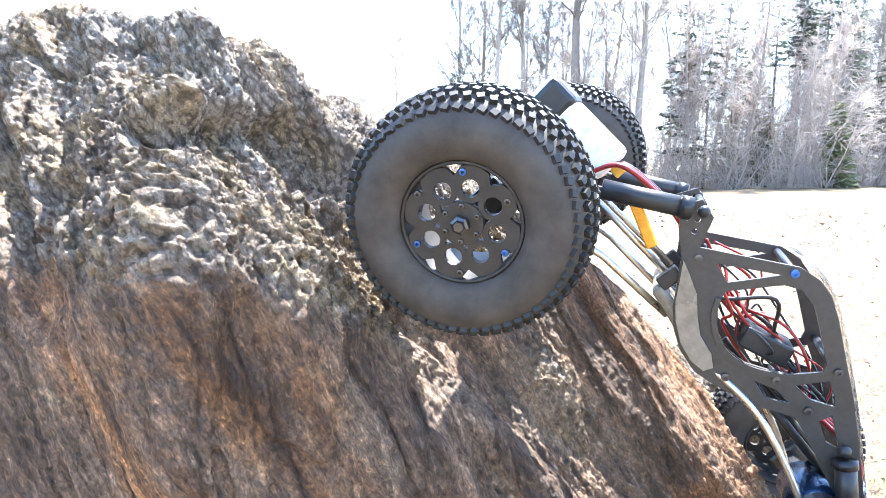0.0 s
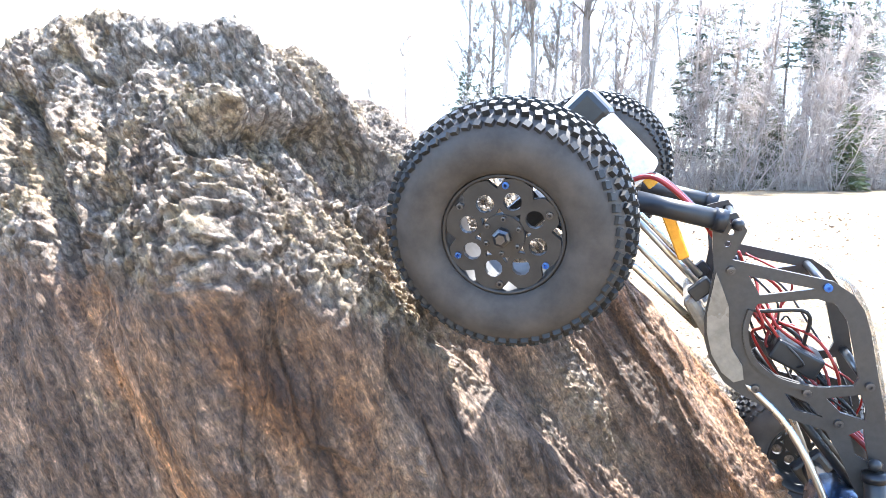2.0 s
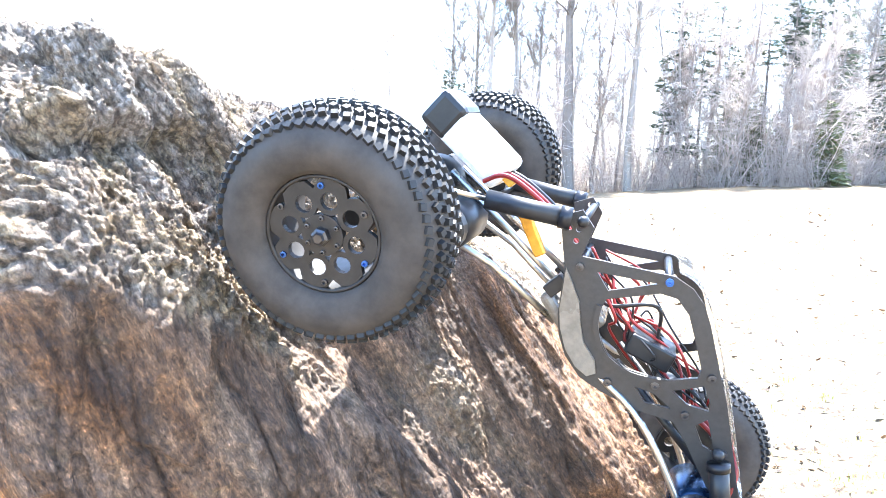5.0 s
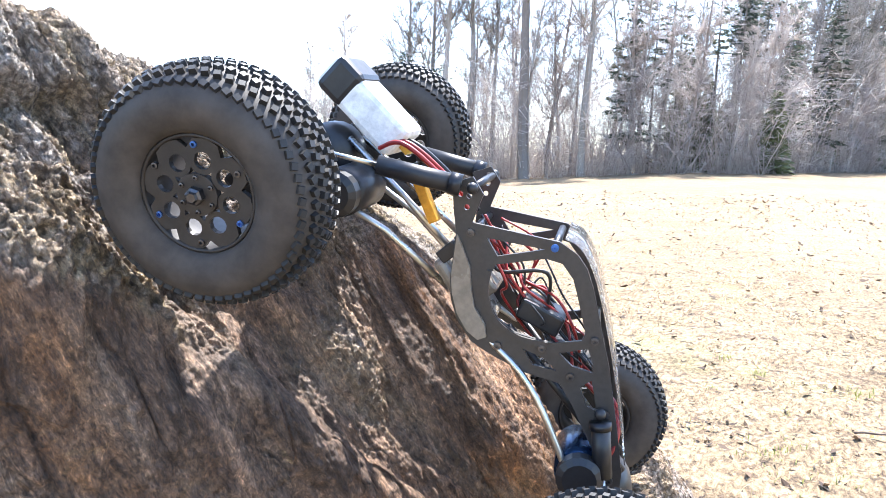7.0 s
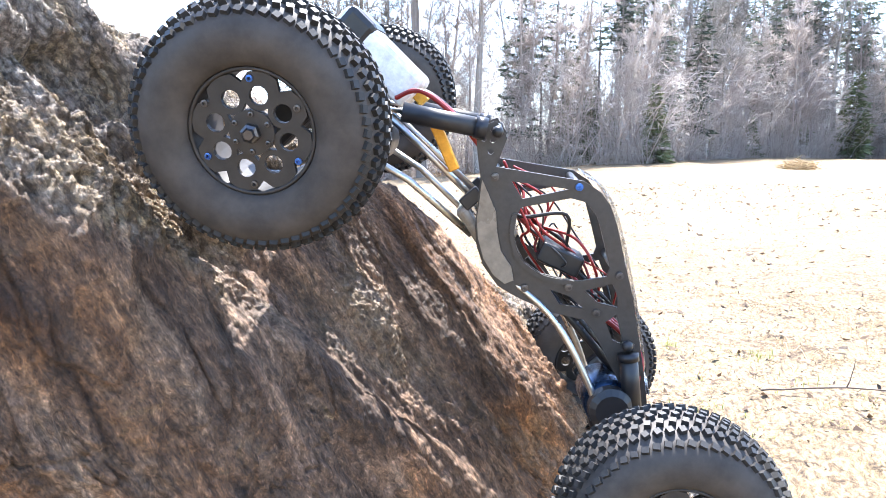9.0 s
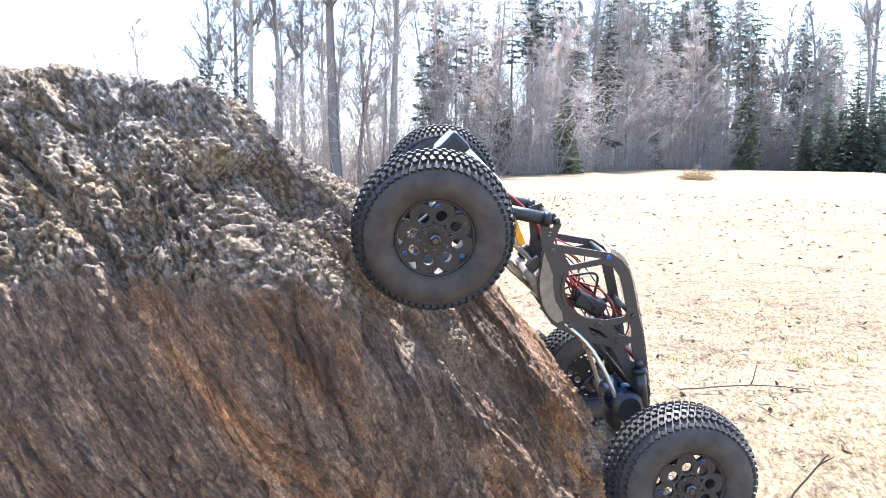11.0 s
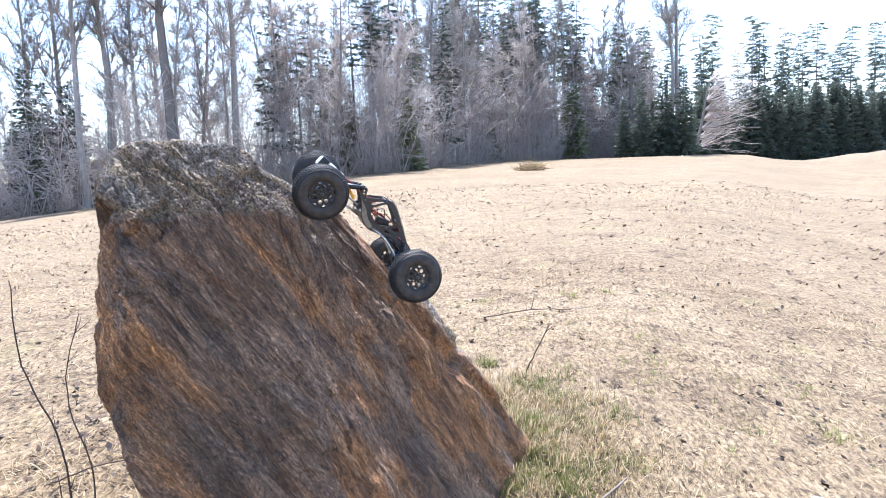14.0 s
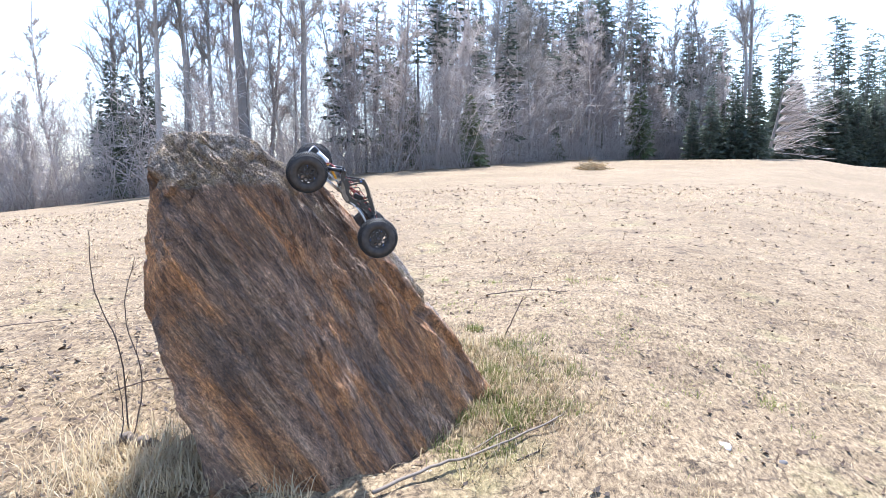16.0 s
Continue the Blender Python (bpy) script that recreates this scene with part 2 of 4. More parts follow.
GOLD = plain("gold_anodised", (0.65, 0.34, 0.05), 0.32, 0.7)
TAN = plain("tan_skid_plastic", (0.22, 0.185, 0.145), 0.30)
RED = plain("red_wire_rubber", (0.26, 0.018, 0.015), 0.42)
WHITE = plain("white_shrink_wrap", (0.72, 0.72, 0.71), 0.35)
def clear_sheet():
    m, t, b = material("clear_lexan", 0.12)
    n = noise_node(t, coords(t, (0, 0, 0), (1, 1, 1)), 90, 5, 0.7)
    t.links.new(ramp(t, n, [(0.45, (0.06,) * 3), (0.7, (0.4,) * 3)]), b.inputs["Roughness"])
    b.inputs["Transmission Weight"].default_value, b.inputs["IOR"].default_value = 0.95, 1.2
    return m


LEXAN = clear_sheet()
YELLOW = plain("yellow_plastic", (0.72, 0.45, 0.06), 0.4)


# ---------------------------------------------------------------- builders
def mesh_object(name, verts, faces, mat, parent=None, smooth=False):
    me = bpy.data.meshes.new(name)
    me.from_pydata([tuple(map(float, v)) for v in verts], [], faces)
    me.materials.append(mat)
    if smooth:
        me.shade_smooth()
    ob = new(name, me)
    ob.parent = parent
    return ob


def part(name, bm, mat, parent=None, label="", smooth=False):
    me = bpy.data.meshes.new(name)
    bmesh.ops.recalc_face_normals(bm, faces=bm.faces)
    bm.to_mesh(me)
    bm.free()
    me.materials.append(mat)
    if smooth:
        me.shade_smooth()
    ob = new(name, me)
    ob.parent = parent
    return tagged(ob, label)


def thing(name, m, label, category, group="", kind=""):
    ob = new(name)
    ob.empty_display_size = 0.05
    ob.matrix_world = m
    return tagged(ob, label, category, group, kind)


def put_box(bm, size, m, bevel=0.0):
    made = bmesh.ops.create_cube(bm, size=1.0, matrix=m @ Matrix.Diagonal((*size, 1)))["verts"]
    if bevel:
        edges = {e for v in made for e in v.link_edges}
        bmesh.ops.bevel(bm, geom=list(edges), offset=bevel, segments=2, affect="EDGES", profile=0.5)


def put_lathe(bm, profile, m, sides=32, closed=False):
    """Turns (radius, along-y) pairs round the y axis."""
    rings = []
    for r, y in profile:
        rings.append([bm.verts.new(m @ Vector((r * math.cos(a), y, r * math.sin(a)))) for a in (2 * math.pi * k / sides for k in range(sides))])
    for a, b in zip(rings, rings[1:] + ([rings[0]] if closed else [])):
        for k in range(sides):
            bm.faces.new((a[k], a[(k + 1) % sides], b[(k + 1) % sides], b[k]))
    return rings


def put_rod(bm, points, radius, sides=8, tip=None):
    """A round bar along points; tip: its radius at the far end."""
    pts = [Vector(p) for p in points]
    rings = []
    side = None
    for i, p in enumerate(pts):
        d = (pts[min(i + 1, len(pts) - 1)] - pts[max(i - 1, 0)]).normalized()
        if side is None:
            side = d.orthogonal().normalized()
        side = (side - d * side.dot(d)).normalized()
        other = d.cross(side)
        r = radius if tip is None else radius + (tip - radius) * i / (len(pts) - 1)
        rings.append([bm.verts.new(p + r * (math.cos(a) * side + math.sin(a) * other)) for a in (2 * math.pi * k / sides for k in range(sides))])
    for a, b in zip(rings, rings[1:]):
        for k in range(sides):
            bm.faces.new((a[k], a[(k + 1) % sides], b[(k + 1) % sides], b[k]))
    bm.faces.new(rings[0][::-1])
    bm.faces.new(rings[-1])


def curve_points(points, steps=8):
    """A smooth line through points."""
    pts = [Vector(p) for p in points]
    out = []
    for i in range(len(pts) - 1):
        a, b, c, d = pts[max(i - 1, 0)], pts[i], pts[i + 1], pts[min(i + 2, len(pts) - 1)]
        for k in range(steps):
            u = k / steps
            out.append(0.5 * (2 * b + (c - a) * u + (2 * a - 5 * b + 4 * c - d) * u * u + (3 * b - a - 3 * c + d) * u**3))
    out.append(pts[-1])
    return out


def hashed(ix, iy, iz, seed):
    h = (ix.astype(np.int64) * 374761393 + iy.astype(np.int64) * 668265263 + iz.astype(np.int64) * 2147483647 + seed * 1274126177) & 0xFFFFFFFF
    h = ((h ^ (h >> 13)) * 1274126177) & 0xFFFFFFFF
    return ((h ^ (h >> 16)) & 0xFFFFFF) / float(0xFFFFFF)


def value_noise(p, seed=0):
    """Smooth noise from -1 to 1 at an (n, 3) array of places."""
    i = np.floor(p)
    f = p - i
    f = f * f * f * (f * (f * 6 - 15) + 10)
    i = i.astype(np.int64)
    total = 0
    for dx in (0, 1):
        for dy in (0, 1):
            for dz in (0, 1):
                w = (f[:, 0] if dx else 1 - f[:, 0]) * (f[:, 1] if dy else 1 - f[:, 1]) * (f[:, 2] if dz else 1 - f[:, 2])
                total = total + w * hashed(i[:, 0] + dx, i[:, 1] + dy, i[:, 2] + dz, seed)
    return 2 * total - 1


def fractal(p, octaves, seed=0, gain=0.5):
    total, amp, norm = 0, 1.0, 0.0
    for k in range(octaves):
        total = total + amp * value_noise(p * 2.0**k + 17.3 * k, seed + k)
        norm += amp
        amp *= gain
    return total / norm


# ---------------------------------------------------------------- the meadow
DEEP = 1.66                                      # how much the lie of the far meadow is drawn out
FAR_X = 0.62                                     # where the view's middle stands across the meadow


def ground_height(x, y):
    """The lie of the meadow: it rises gently towards the woods and dips to both sides."""
    x, y = np.asarray(x, float), np.asarray(y, float)
    s = np.clip((y - 3) / 25, 0, 1)
    grow = 1 + (DEEP - 1) * s * s * (3 - 2 * s)
    foot = 0.10 * np.exp(-((x - 1.20) ** 2 + (y + 0.02) ** 2) / 0.27)
    return 1.12 - foot + grow * (near_lie(FAR_X + (x - FAR_X) / grow, -0.34 + ((y + 1) / grow - 0.66) * DEEP) - 1.12)


def near_lie(x, y):
    """Rise to the woods, fall to the side beyond the boulder and the hollow towards the far corner."""
    u = x - 0.5 * y
    z = 0.13 + 0.028 * np.clip(y, -8, 60) - 0.2 * np.logaddexp(0, (u - 1.1) * 4) / 4 * np.clip(1 - (u - 1.1) / 12, 0, 1) * (np.abs(y) < 1e9)
    z = z - 0.15 * np.logaddexp(0, (4 - x) * 0.5) / 0.5 * np.clip(y / 60, 0, 1)
    return z


def spread(low, high, fine_low, fine_high, step, grow):
    """Grid lines, step apart in the fine stretch and wider and wider beyond it."""
    mid = list(np.arange(fine_low, fine_high + step / 2, step))
    up, down, s = [mid[-1]], [mid[0]], step
    while up[-1] < high:
        s *= grow
        up.append(up[-1] + s)
    s = step
    while down[-1] > low:
        s *= grow
        down.append(down[-1] - s)
    return np.array(down[:0:-1] + mid + up[1:])


def build_ground():
    xs, ys = spread(-900, 900, -1.5, 3.4, 0.03, 1.08), spread(-900, 900, -2.2, 4.0, 0.03, 1.08)
    gx, gy = np.meshgrid(xs, ys)
    p = np.stack([gx.ravel(), gy.ravel(), np.zeros(gx.size)], 1)
    z = ground_height(p[:, 0], p[:, 1])
    near = np.exp(-np.hypot(p[:, 0] - 1, p[:, 1]) / 12)
    z += 0.05 * fractal(p * 0.7, 3, 3) + near * (0.022 * fractal(p * 6, 3, 5) + 0.010 * fractal(p * 30, 2, 9))
    n = len(xs)
    faces = [(j * n + i, j * n + i + 1, (j + 1) * n + i + 1, (j + 1) * n + i) for j in range(len(ys) - 1) for i in range(n - 1)]
    ob = mesh_object("ground", np.c_[p[:, :2], z], faces, FIELD, None, True)
    return tagged(ob, "dry straw-coloured meadow rising gently towards the woods", "ground", "", "structure")


build_ground()

# ---------------------------------------------------------------- the boulder
ROCK_CENTRE = np.array([0.60, -0.12, 0.75])
FACETS = [  # outward direction and a place on each broad face of the stone
    ((0.0, -0.985, 0.172), (0.45, -0.365, 0.80)),
    ((0.709, -0.662, 0.245), (0.90, -0.041, 0.80)),
    ((0.600, 0.060, 0.790), (0.735, -0.130, 1.040)),
    ((0.775, 0.150, 0.610), (1.20, 0.170, 0.535)),
    ((0.640, -0.450, 0.620), (0.808, -0.124, 0.996)),
    ((0.730, -0.400, 0.550), (1.199, 0.114, 0.521)),
    ((0.880, -0.440, -0.120), (1.49, 0.300, 0.08)),
    ((-0.050, -0.800, 0.600), (0.50, -0.330, 1.055)),
    ((0.0, 0.060, 0.970), (0.38, -0.160, 1.222)),
    ((-0.600, -0.350, 0.714), (0.235, -0.200, 1.180)),
    ((-1.0, 0.0, 0.020), (0.178, -0.160, 0.90)),
    ((-0.930, -0.180, -0.330), (0.255, -0.430, 0.46)),
    ((-0.560, -0.800, 0.180), (0.235, -0.335, 0.85)),
    ((-0.915, 0.400, 0.050), (0.18, 0.0, 0.80)),
    ((-0.450, 0.880, 0.150), (0.60, 0.190, 0.75)),
    ((0.0, 0.0, -1.0), (0.6, -0.10, -0.12)),
]
CHIPS = [  # broken-out steps: centre, half size across and upwards, depth
    ((0.56, -0.235, 1.130), 0.045, 0.040, 0.030),
    ((0.70, -0.190, 1.070), 0.040, 0.050, 0.028),
    ((0.93, -0.009, 0.80), 0.060, 0.028, 0.016),
    ((1.15, 0.13, 0.54), 0.080, 0.030, 0.012),
    ((0.31, -0.270, 1.030), 0.055, 0.030, 0.026),
    ((0.27, -0.220, 1.190), 0.045, 0.026, 0.018),
]
SWELLS = [((0.70, -0.30, 0.96), 0.12, 0.022), ((0.52, -0.30, 1.06), 0.11, 0.018), ((0.47, -0.15, 1.20), 0.08, 0.014)]     # bulges: centre, size, height
CLEFTS = [  # long cracks along the layers: from, to, half width, depth
    ((0.62, -0.237, 1.08), (1.22, 0.161, 0.42), 0.016, 0.045),
    ((0.74, -0.138, 1.00), (1.34, 0.245, 0.30), 0.012, 0.032),
    ((0.66, -0.231, 0.98), (0.98, -0.048, 0.55), 0.008, 0.018),
    ((0.44, -0.279, 1.02), (0.66, -0.411, 0.55), 0.008, 0.016),
    ((0.30, -0.299, 0.95), (0.55, -0.439, 0.45), 0.007, 0.014),
    ((0.38, -0.20, 1.21), (0.48, -0.30, 1.04), 0.012, 0.028),
    ((0.50, -0.22, 1.17), (0.58, -0.30, 1.02), 0.010, 0.022),
    ((0.28, -0.22, 1.19), (0.34, -0.31, 1.00), 0.010, 0.022),
    ((0.66, -0.22, 1.10), (0.80, -0.22, 0.92), 0.010, 0.024),
]


HOLLOWS = [((0.698, -0.252, 1.095), (-0.075, -0.987, -0.138)), ((0.721, 0.048, 1.137), (-0.075, -0.987, -0.138)), ((0.934, -0.235, 0.865), (0.023, -0.998, -0.050)), ((0.927, 0.068, 0.880), (0.023, -0.998, -0.050))]   # where the wheels stand: hub, axle


def cube_sphere(n):
    """Directions and faces of a closed cube grid."""
    a = np.tan(np.linspace(-1, 1, n + 1) * math.pi / 4)
    index, dirs, faces = {}, [], []
    lin = np.arange(n + 1)
    for axis in range(3):
        for sign in (-1, 1):
            ids = np.empty((n + 1, n + 1), np.int64)
            for i in lin:
                for j in lin:
                    key = [0, 0, 0]
                    key[axis], key[(axis + 1) % 3], key[(axis + 2) % 3] = (0 if sign < 0 else n), i, j
                    key = tuple(map(int, key))
                    if 0 < i < n and 0 < j < n:
                        ids[i, j] = len(dirs)
                        dirs.append(key)
                    else:
                        if key not in index:
                            index[key] = len(dirs)
                            dirs.append(key)
                        ids[i, j] = index[key]
            q = np.stack([ids[:-1, :-1], ids[1:, :-1], ids[1:, 1:], ids[:-1, 1:]], -1).reshape(-1, 4)
            faces.append(q if sign > 0 else q[:, ::-1])
    d = a[np.array(dirs)]
    return d / np.linalg.norm(d, axis=1, keepdims=True), np.concatenate(faces)


def build_boulder(n):
    d, faces = cube_sphere(n)
    d = d + 0.58 * np.array([0.05, -0.80, 0.60])            # finer towards the worn upper side
    d = d / np.linalg.norm(d, axis=1, keepdims=True)
    inv, lean = 0, 0
    for normal, place in FACETS:
        normal = np.array(normal) / np.linalg.norm(normal)
        dist = normal @ (np.array(place) - ROCK_CENTRE)
        w = np.clip(d @ normal / dist, 1e-6, None) ** 70
        inv, lean = inv + w, lean + w[:, None] * normal
    p = ROCK_CENTRE + d * (inv ** (-1 / 70))[:, None]
    out = lean / np.linalg.norm(lean, axis=1, keepdims=True)
    turn = np.array(Euler((0, radians(-36), 0)).to_matrix())
    lay = (p @ turn) * np.array([1.0, 1.0, 0.15])           # long along the layers
    move = 0.026 * fractal(p * 4.0, 3, 11)
    jag = fractal(lay * 26, 3, 15, 0.6)[:, None] * np.array([0.5, 0.5, 0.35]) + 0.35 * fractal(p * 16, 2, 16)[:, None]
    for centre, wide, tall, deep in CHIPS:
        r = np.abs(((p - np.array(centre)) @ turn) / np.array([wide, wide * 1.6, tall]) + jag).max(1)
        move -= deep * np.clip((1.05 - r) * 5.0, 0, 1)
    for centre, wide, high in SWELLS:
        move += high * np.exp(-((p - np.array(centre)) ** 2).sum(1) / wide**2)
    for a, b, wide, deep in CLEFTS:
        a, b = np.array(a), np.array(b)
        u = np.clip((p - a) @ (b - a) / ((b - a) @ (b - a)), 0, 1)
        r = np.linalg.norm(p - a - u[:, None] * (b - a), axis=1) / wide + 0.5 * fractal(p * 14, 2, 17)
        move -= deep * np.clip(1.6 - r * 0.55, 0, 1) ** 2 / 2.56
    # steps and grooves of the layers
    bent = lay + 0.035 * fractal(p * 3.5, 3, 19)[:, None]
    ledge = fractal(bent * 9, 4, 21)
    steps = np.floor(ledge * 4 + 0.6 * fractal(bent * 24, 3, 23)) / 4
    crest = np.interp(p[:, 0], (0.2, 0.50, 0.63, 0.79, 0.95, 1.17, 1.5), (1.17, 1.18, 1.13, 1.00, 0.80, 0.55, 0.10))
    high = np.clip((p[:, 2] - crest + np.interp(p[:, 0], (0.3, 0.5, 0.64, 0.71, 0.8), (0.15, 0.16, 0.12, 0.04, 0.028))) / 0.04, 0, 1)
    crust = np.clip((out[:, 2] - 0.62) * 2.6 + 1.25 * high + 1.1 * fractal(p * 5, 3, 41) + 1.2 * fractal(bent * 14, 3, 43) + 0.1, 0.0, 1)
    move += (1 - 0.65 * crust) * (0.017 * ledge + 0.013 * steps) + (1 - 0.5 * crust) * 0.008 * fractal(bent * 30 + p * 6, 4, 31, 0.65)
    # granular crust, thick on what faces up, cut by grooves along the layers
    groove = np.clip(0.16 - np.abs(fractal(bent * 15, 3, 45)), 0, 1) * 6
    groove = groove + 1.3 * np.clip(0.10 - np.abs(fractal(bent * 6.5, 3, 47)), 0, 1) * 10
    lumps = 1 - np.abs(fractal(p * 140 + lay * 70, 2, 51, 0.6)) * 2
    beads = fractal(p * 215 + lay * 60, 2, 52, 0.5)
    pits = np.clip(fractal(p * 45 + lay * 130, 3, 55, 0.6) * 2.6 - 0.25, 0, 1)
    move += crust * (0.0044 * lumps + 0.0030 * beads - 0.0080 * pits - 0.015 * groove + 0.005 * fractal(p * 14, 2, 63))
    # splits and fine ribs along the layers of the bare slab
    split = np.clip(0.05 - np.abs(fractal(bent * 34 + p * 3, 3, 65)), 0, 1) * 20
    move += (1 - crust) * (0.0028 * fractal(bent * 120 + p * 25, 3, 71, 0.7) - 0.0022 * split + 0.0014 * fractal(p * 190, 2, 81))
    p = p + out * move[:, None]
    # worn hollows in which the wheels stand
    for centre, axis in HOLLOWS:
        axis = np.array(axis) / np.linalg.norm(axis)
        q = p - np.array(centre)
        along = q @ axis
        flat, o = q - along[:, None] * axis, out - (out @ axis)[:, None] * axis
        reach = 0.0715 * np.sqrt(np.clip(1.6 - (np.abs(along) / 0.040) ** 2, 0, 1))
        oo, fo = (o * o).sum(1) + 1e-6, (flat * o).sum(1)
        root = fo * fo - oo * ((flat * flat).sum(1) - reach * reach)
        push = np.where(root > 0, (fo + np.sqrt(np.clip(root, 0, None))) / oo, 0)
        p = p - out * np.clip(push, 0, 0.09)[:, None]
    me = bpy.data.meshes.new("boulder")
    me.vertices.add(len(p))
    me.vertices.foreach_set("co", p.ravel())
    me.loops.add(faces.size)
    me.loops.foreach_set("vertex_index", faces.ravel().astype(np.int32))
    me.polygons.add(len(faces))
    me.polygons.foreach_set("loop_start", np.arange(0, faces.size, 4, dtype=np.int32))
    me.update(calc_edges=True)
    me.validate()
    me.shade_smooth()
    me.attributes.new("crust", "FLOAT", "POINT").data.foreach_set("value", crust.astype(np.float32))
    me.materials.append(ROCK)
    ob = new("boulder", me)
    return tagged(ob, "tall brown weathered boulder with slanting layers and rust stains", "boulder")


build_boulder(ROCK_GRID)

# ---------------------------------------------------------------- the crawler
WHEEL_R, WHEEL_W = 0.069, 0.054
AXLE, TRACK = 0.172, 0.152                       # half the wheelbase, half the track


def tyre_lugs(bm, m):
    """Rows of staggered tread blocks round a tyre that turns about y."""
    rows = 8
    count = 60
    for row in range(rows):
        across = (row - (rows - 1) / 2) / ((rows - 1) / 2)
        y = across * WHEEL_W * 0.44
        r = WHEEL_R - 0.0014 - 0.0075 * abs(across) ** 3
        for k in range(count):
            a = 2 * math.pi * (k + 0.5 * (row % 2)) / count
            size = (0.0056, 0.0046, 0.0047) if abs(across) < 0.9 else (0.0052, 0.0046, 0.0052)
            lean = across * 0.7 if abs(across) > 0.4 else 0
            local = Matrix.Rotation(-a, 4, "Y") @ Matrix.Translation((r, y, 0)) @ Matrix.Rotation(lean, 4, "Z") @ Matrix.Rotation(0.35 * (-1) ** row, 4, "X")
            v = [bm.verts.new(m @ local @ Vector((size[0] * x * 0.5, size[1] * s * (0.5 if x < 0 else 0.38), size[2] * u * (0.5 if x < 0 else 0.38)))) for x in (-1, 1) for s in (-1, 1) for u in (-1, 1)]
            for f in ((4, 6, 7, 5), (0, 1, 5, 4), (2, 6, 7, 3), (0, 4, 6, 2), (1, 3, 7, 5)):
                bm.faces.new([v[i] for i in f])


def build_wheel(parent, m):
    """A soft block-tread tyre on a black beadlock rim with eight round openings, outside towards +y."""
    w = new("wheel")
    w.parent, w.matrix_local = parent, m
    tagged(w, "block-tread crawler wheel with dusty sidewalls")
    one = Matrix()
    h = WHEEL_W / 2
    bm = bmesh.new()
    put_lathe(bm, [(0.0335, h - 0.010), (0.0342, h - 0.0030), (0.037, h - 0.0010), (0.043, h + 0.0025), (0.050, h + 0.0030), (0.057, h + 0.0005), (0.0625, h - 0.0055), (0.0655, h - 0.013), (0.0672, 0.008), (0.0675, 0.0),
                   (0.0672, -0.008), (0.0655, -h + 0.013), (0.0625, -h + 0.0055), (0.057, -h - 0.0005), (0.050, -h - 0.003), (0.043, -h - 0.0025), (0.037, -h + 0.001), (0.0342, -h + 0.003), (0.0335, -h + 0.010)], one, 72, True)
    tyre = part("tyre", bm, DUSTY, w, "dusty black rubber tyre", True)
    bm = bmesh.new()
    tyre_lugs(bm, one)
    part("tread", bm, RUBBER, tyre, "black rubber tread blocks")
    # rim barrel and ring
    bm = bmesh.new()
    put_lathe(bm, [(0.0338, h - 0.012), (0.0338, h - 0.0042), (0.0325, h - 0.0036), (0.0316, h - 0.0050), (0.0316, -h + 0.004), (0.0338, -h + 0.004)], one, 48, True)
    rim = part("rim", bm, RIMPAINT, w, "black beadlock rim", True)
    # face plate with eight round openings
    bm = bmesh.new()
    y0, y1 = h - 0.0085, h - 0.0048
    n_open, r_open, at = 8, 0.0050, 0.0196
    sides = 12
    for k in range(n_open):
        mid = 2 * math.pi * k / n_open
        c = Vector((at * math.cos(mid), 0, at * math.sin(mid)))
        half = math.pi / n_open
        outline = []
        for i in range(sides):
            a = 2 * math.pi * i / sides
            inner = c + r_open * Vector((math.cos(a + mid), 0, math.sin(a + mid)))
            # the outer outline of this sector, in step with the opening
            dx, dz = math.cos(a), math.sin(a)
            radial = at + (0.0326 - at) * max(dx, 0) - (at - 0.0115) * max(-dx, 0)
            angle = mid + half * max(-1, min(1, dz * 1.25))
            outer = Vector((radial * math.cos(angle), 0, radial * math.sin(angle)))
            outline.append((inner, outer))
        rings = []
        for y, which in ((y0, 0), (y1, 0), (y1, 1), (y0, 1)):
            rings.append([bm.verts.new(p[which] + Vector((0, y, 0))) for p in outline])
        for a, b in zip(rings, rings[1:] + rings[:1]):
            for i in range(sides):
                bm.faces.new((a[i], a[(i + 1) % sides], b[(i + 1) % sides], b[i]))
    put_lathe(bm, [(0.0, y1 + 0.001), (0.0120, y1 + 0.001), (0.0120, y0), (0.0, y0)], one, 24)
    part("face_plate", bm, RIMPAINT, rim, "dusty dark face plate with round openings")
    bm = bmesh.new()
    put_lathe(bm, [(0.0, y1 + 0.0075), (0.0028, y1 + 0.0075), (0.0036, y1 + 0.006), (0.0052, y1 + 0.005), (0.0052, y1), (0.0, y1)], one, 6)
    part("axle_nut", bm, DARKSTEEL, w)
    for ring, count, size, stuff in ((0.0278, 6, 0.0019, None), (0.0098, 6, 0.0014, DARKSTEEL)):
        for k in range(count):
            a = 2 * math.pi * (k + 0.3) / count
            bm = bmesh.new()
            top = y1 + (0.0003 if ring > 0.02 else 0.0013)
            spot = Matrix.Translation((ring * math.cos(a), top, ring * math.sin(a)))
            put_lathe(bm, [(0.0, -0.0003), (size * 0.5, -0.0003), (size * 0.5, 0.0010), (size, 0.0008), (size, -0.002)], spot, 10)
            part("bolt", bm, stuff or (BLUE if k % 2 else DARKSTEEL), w)
    return w


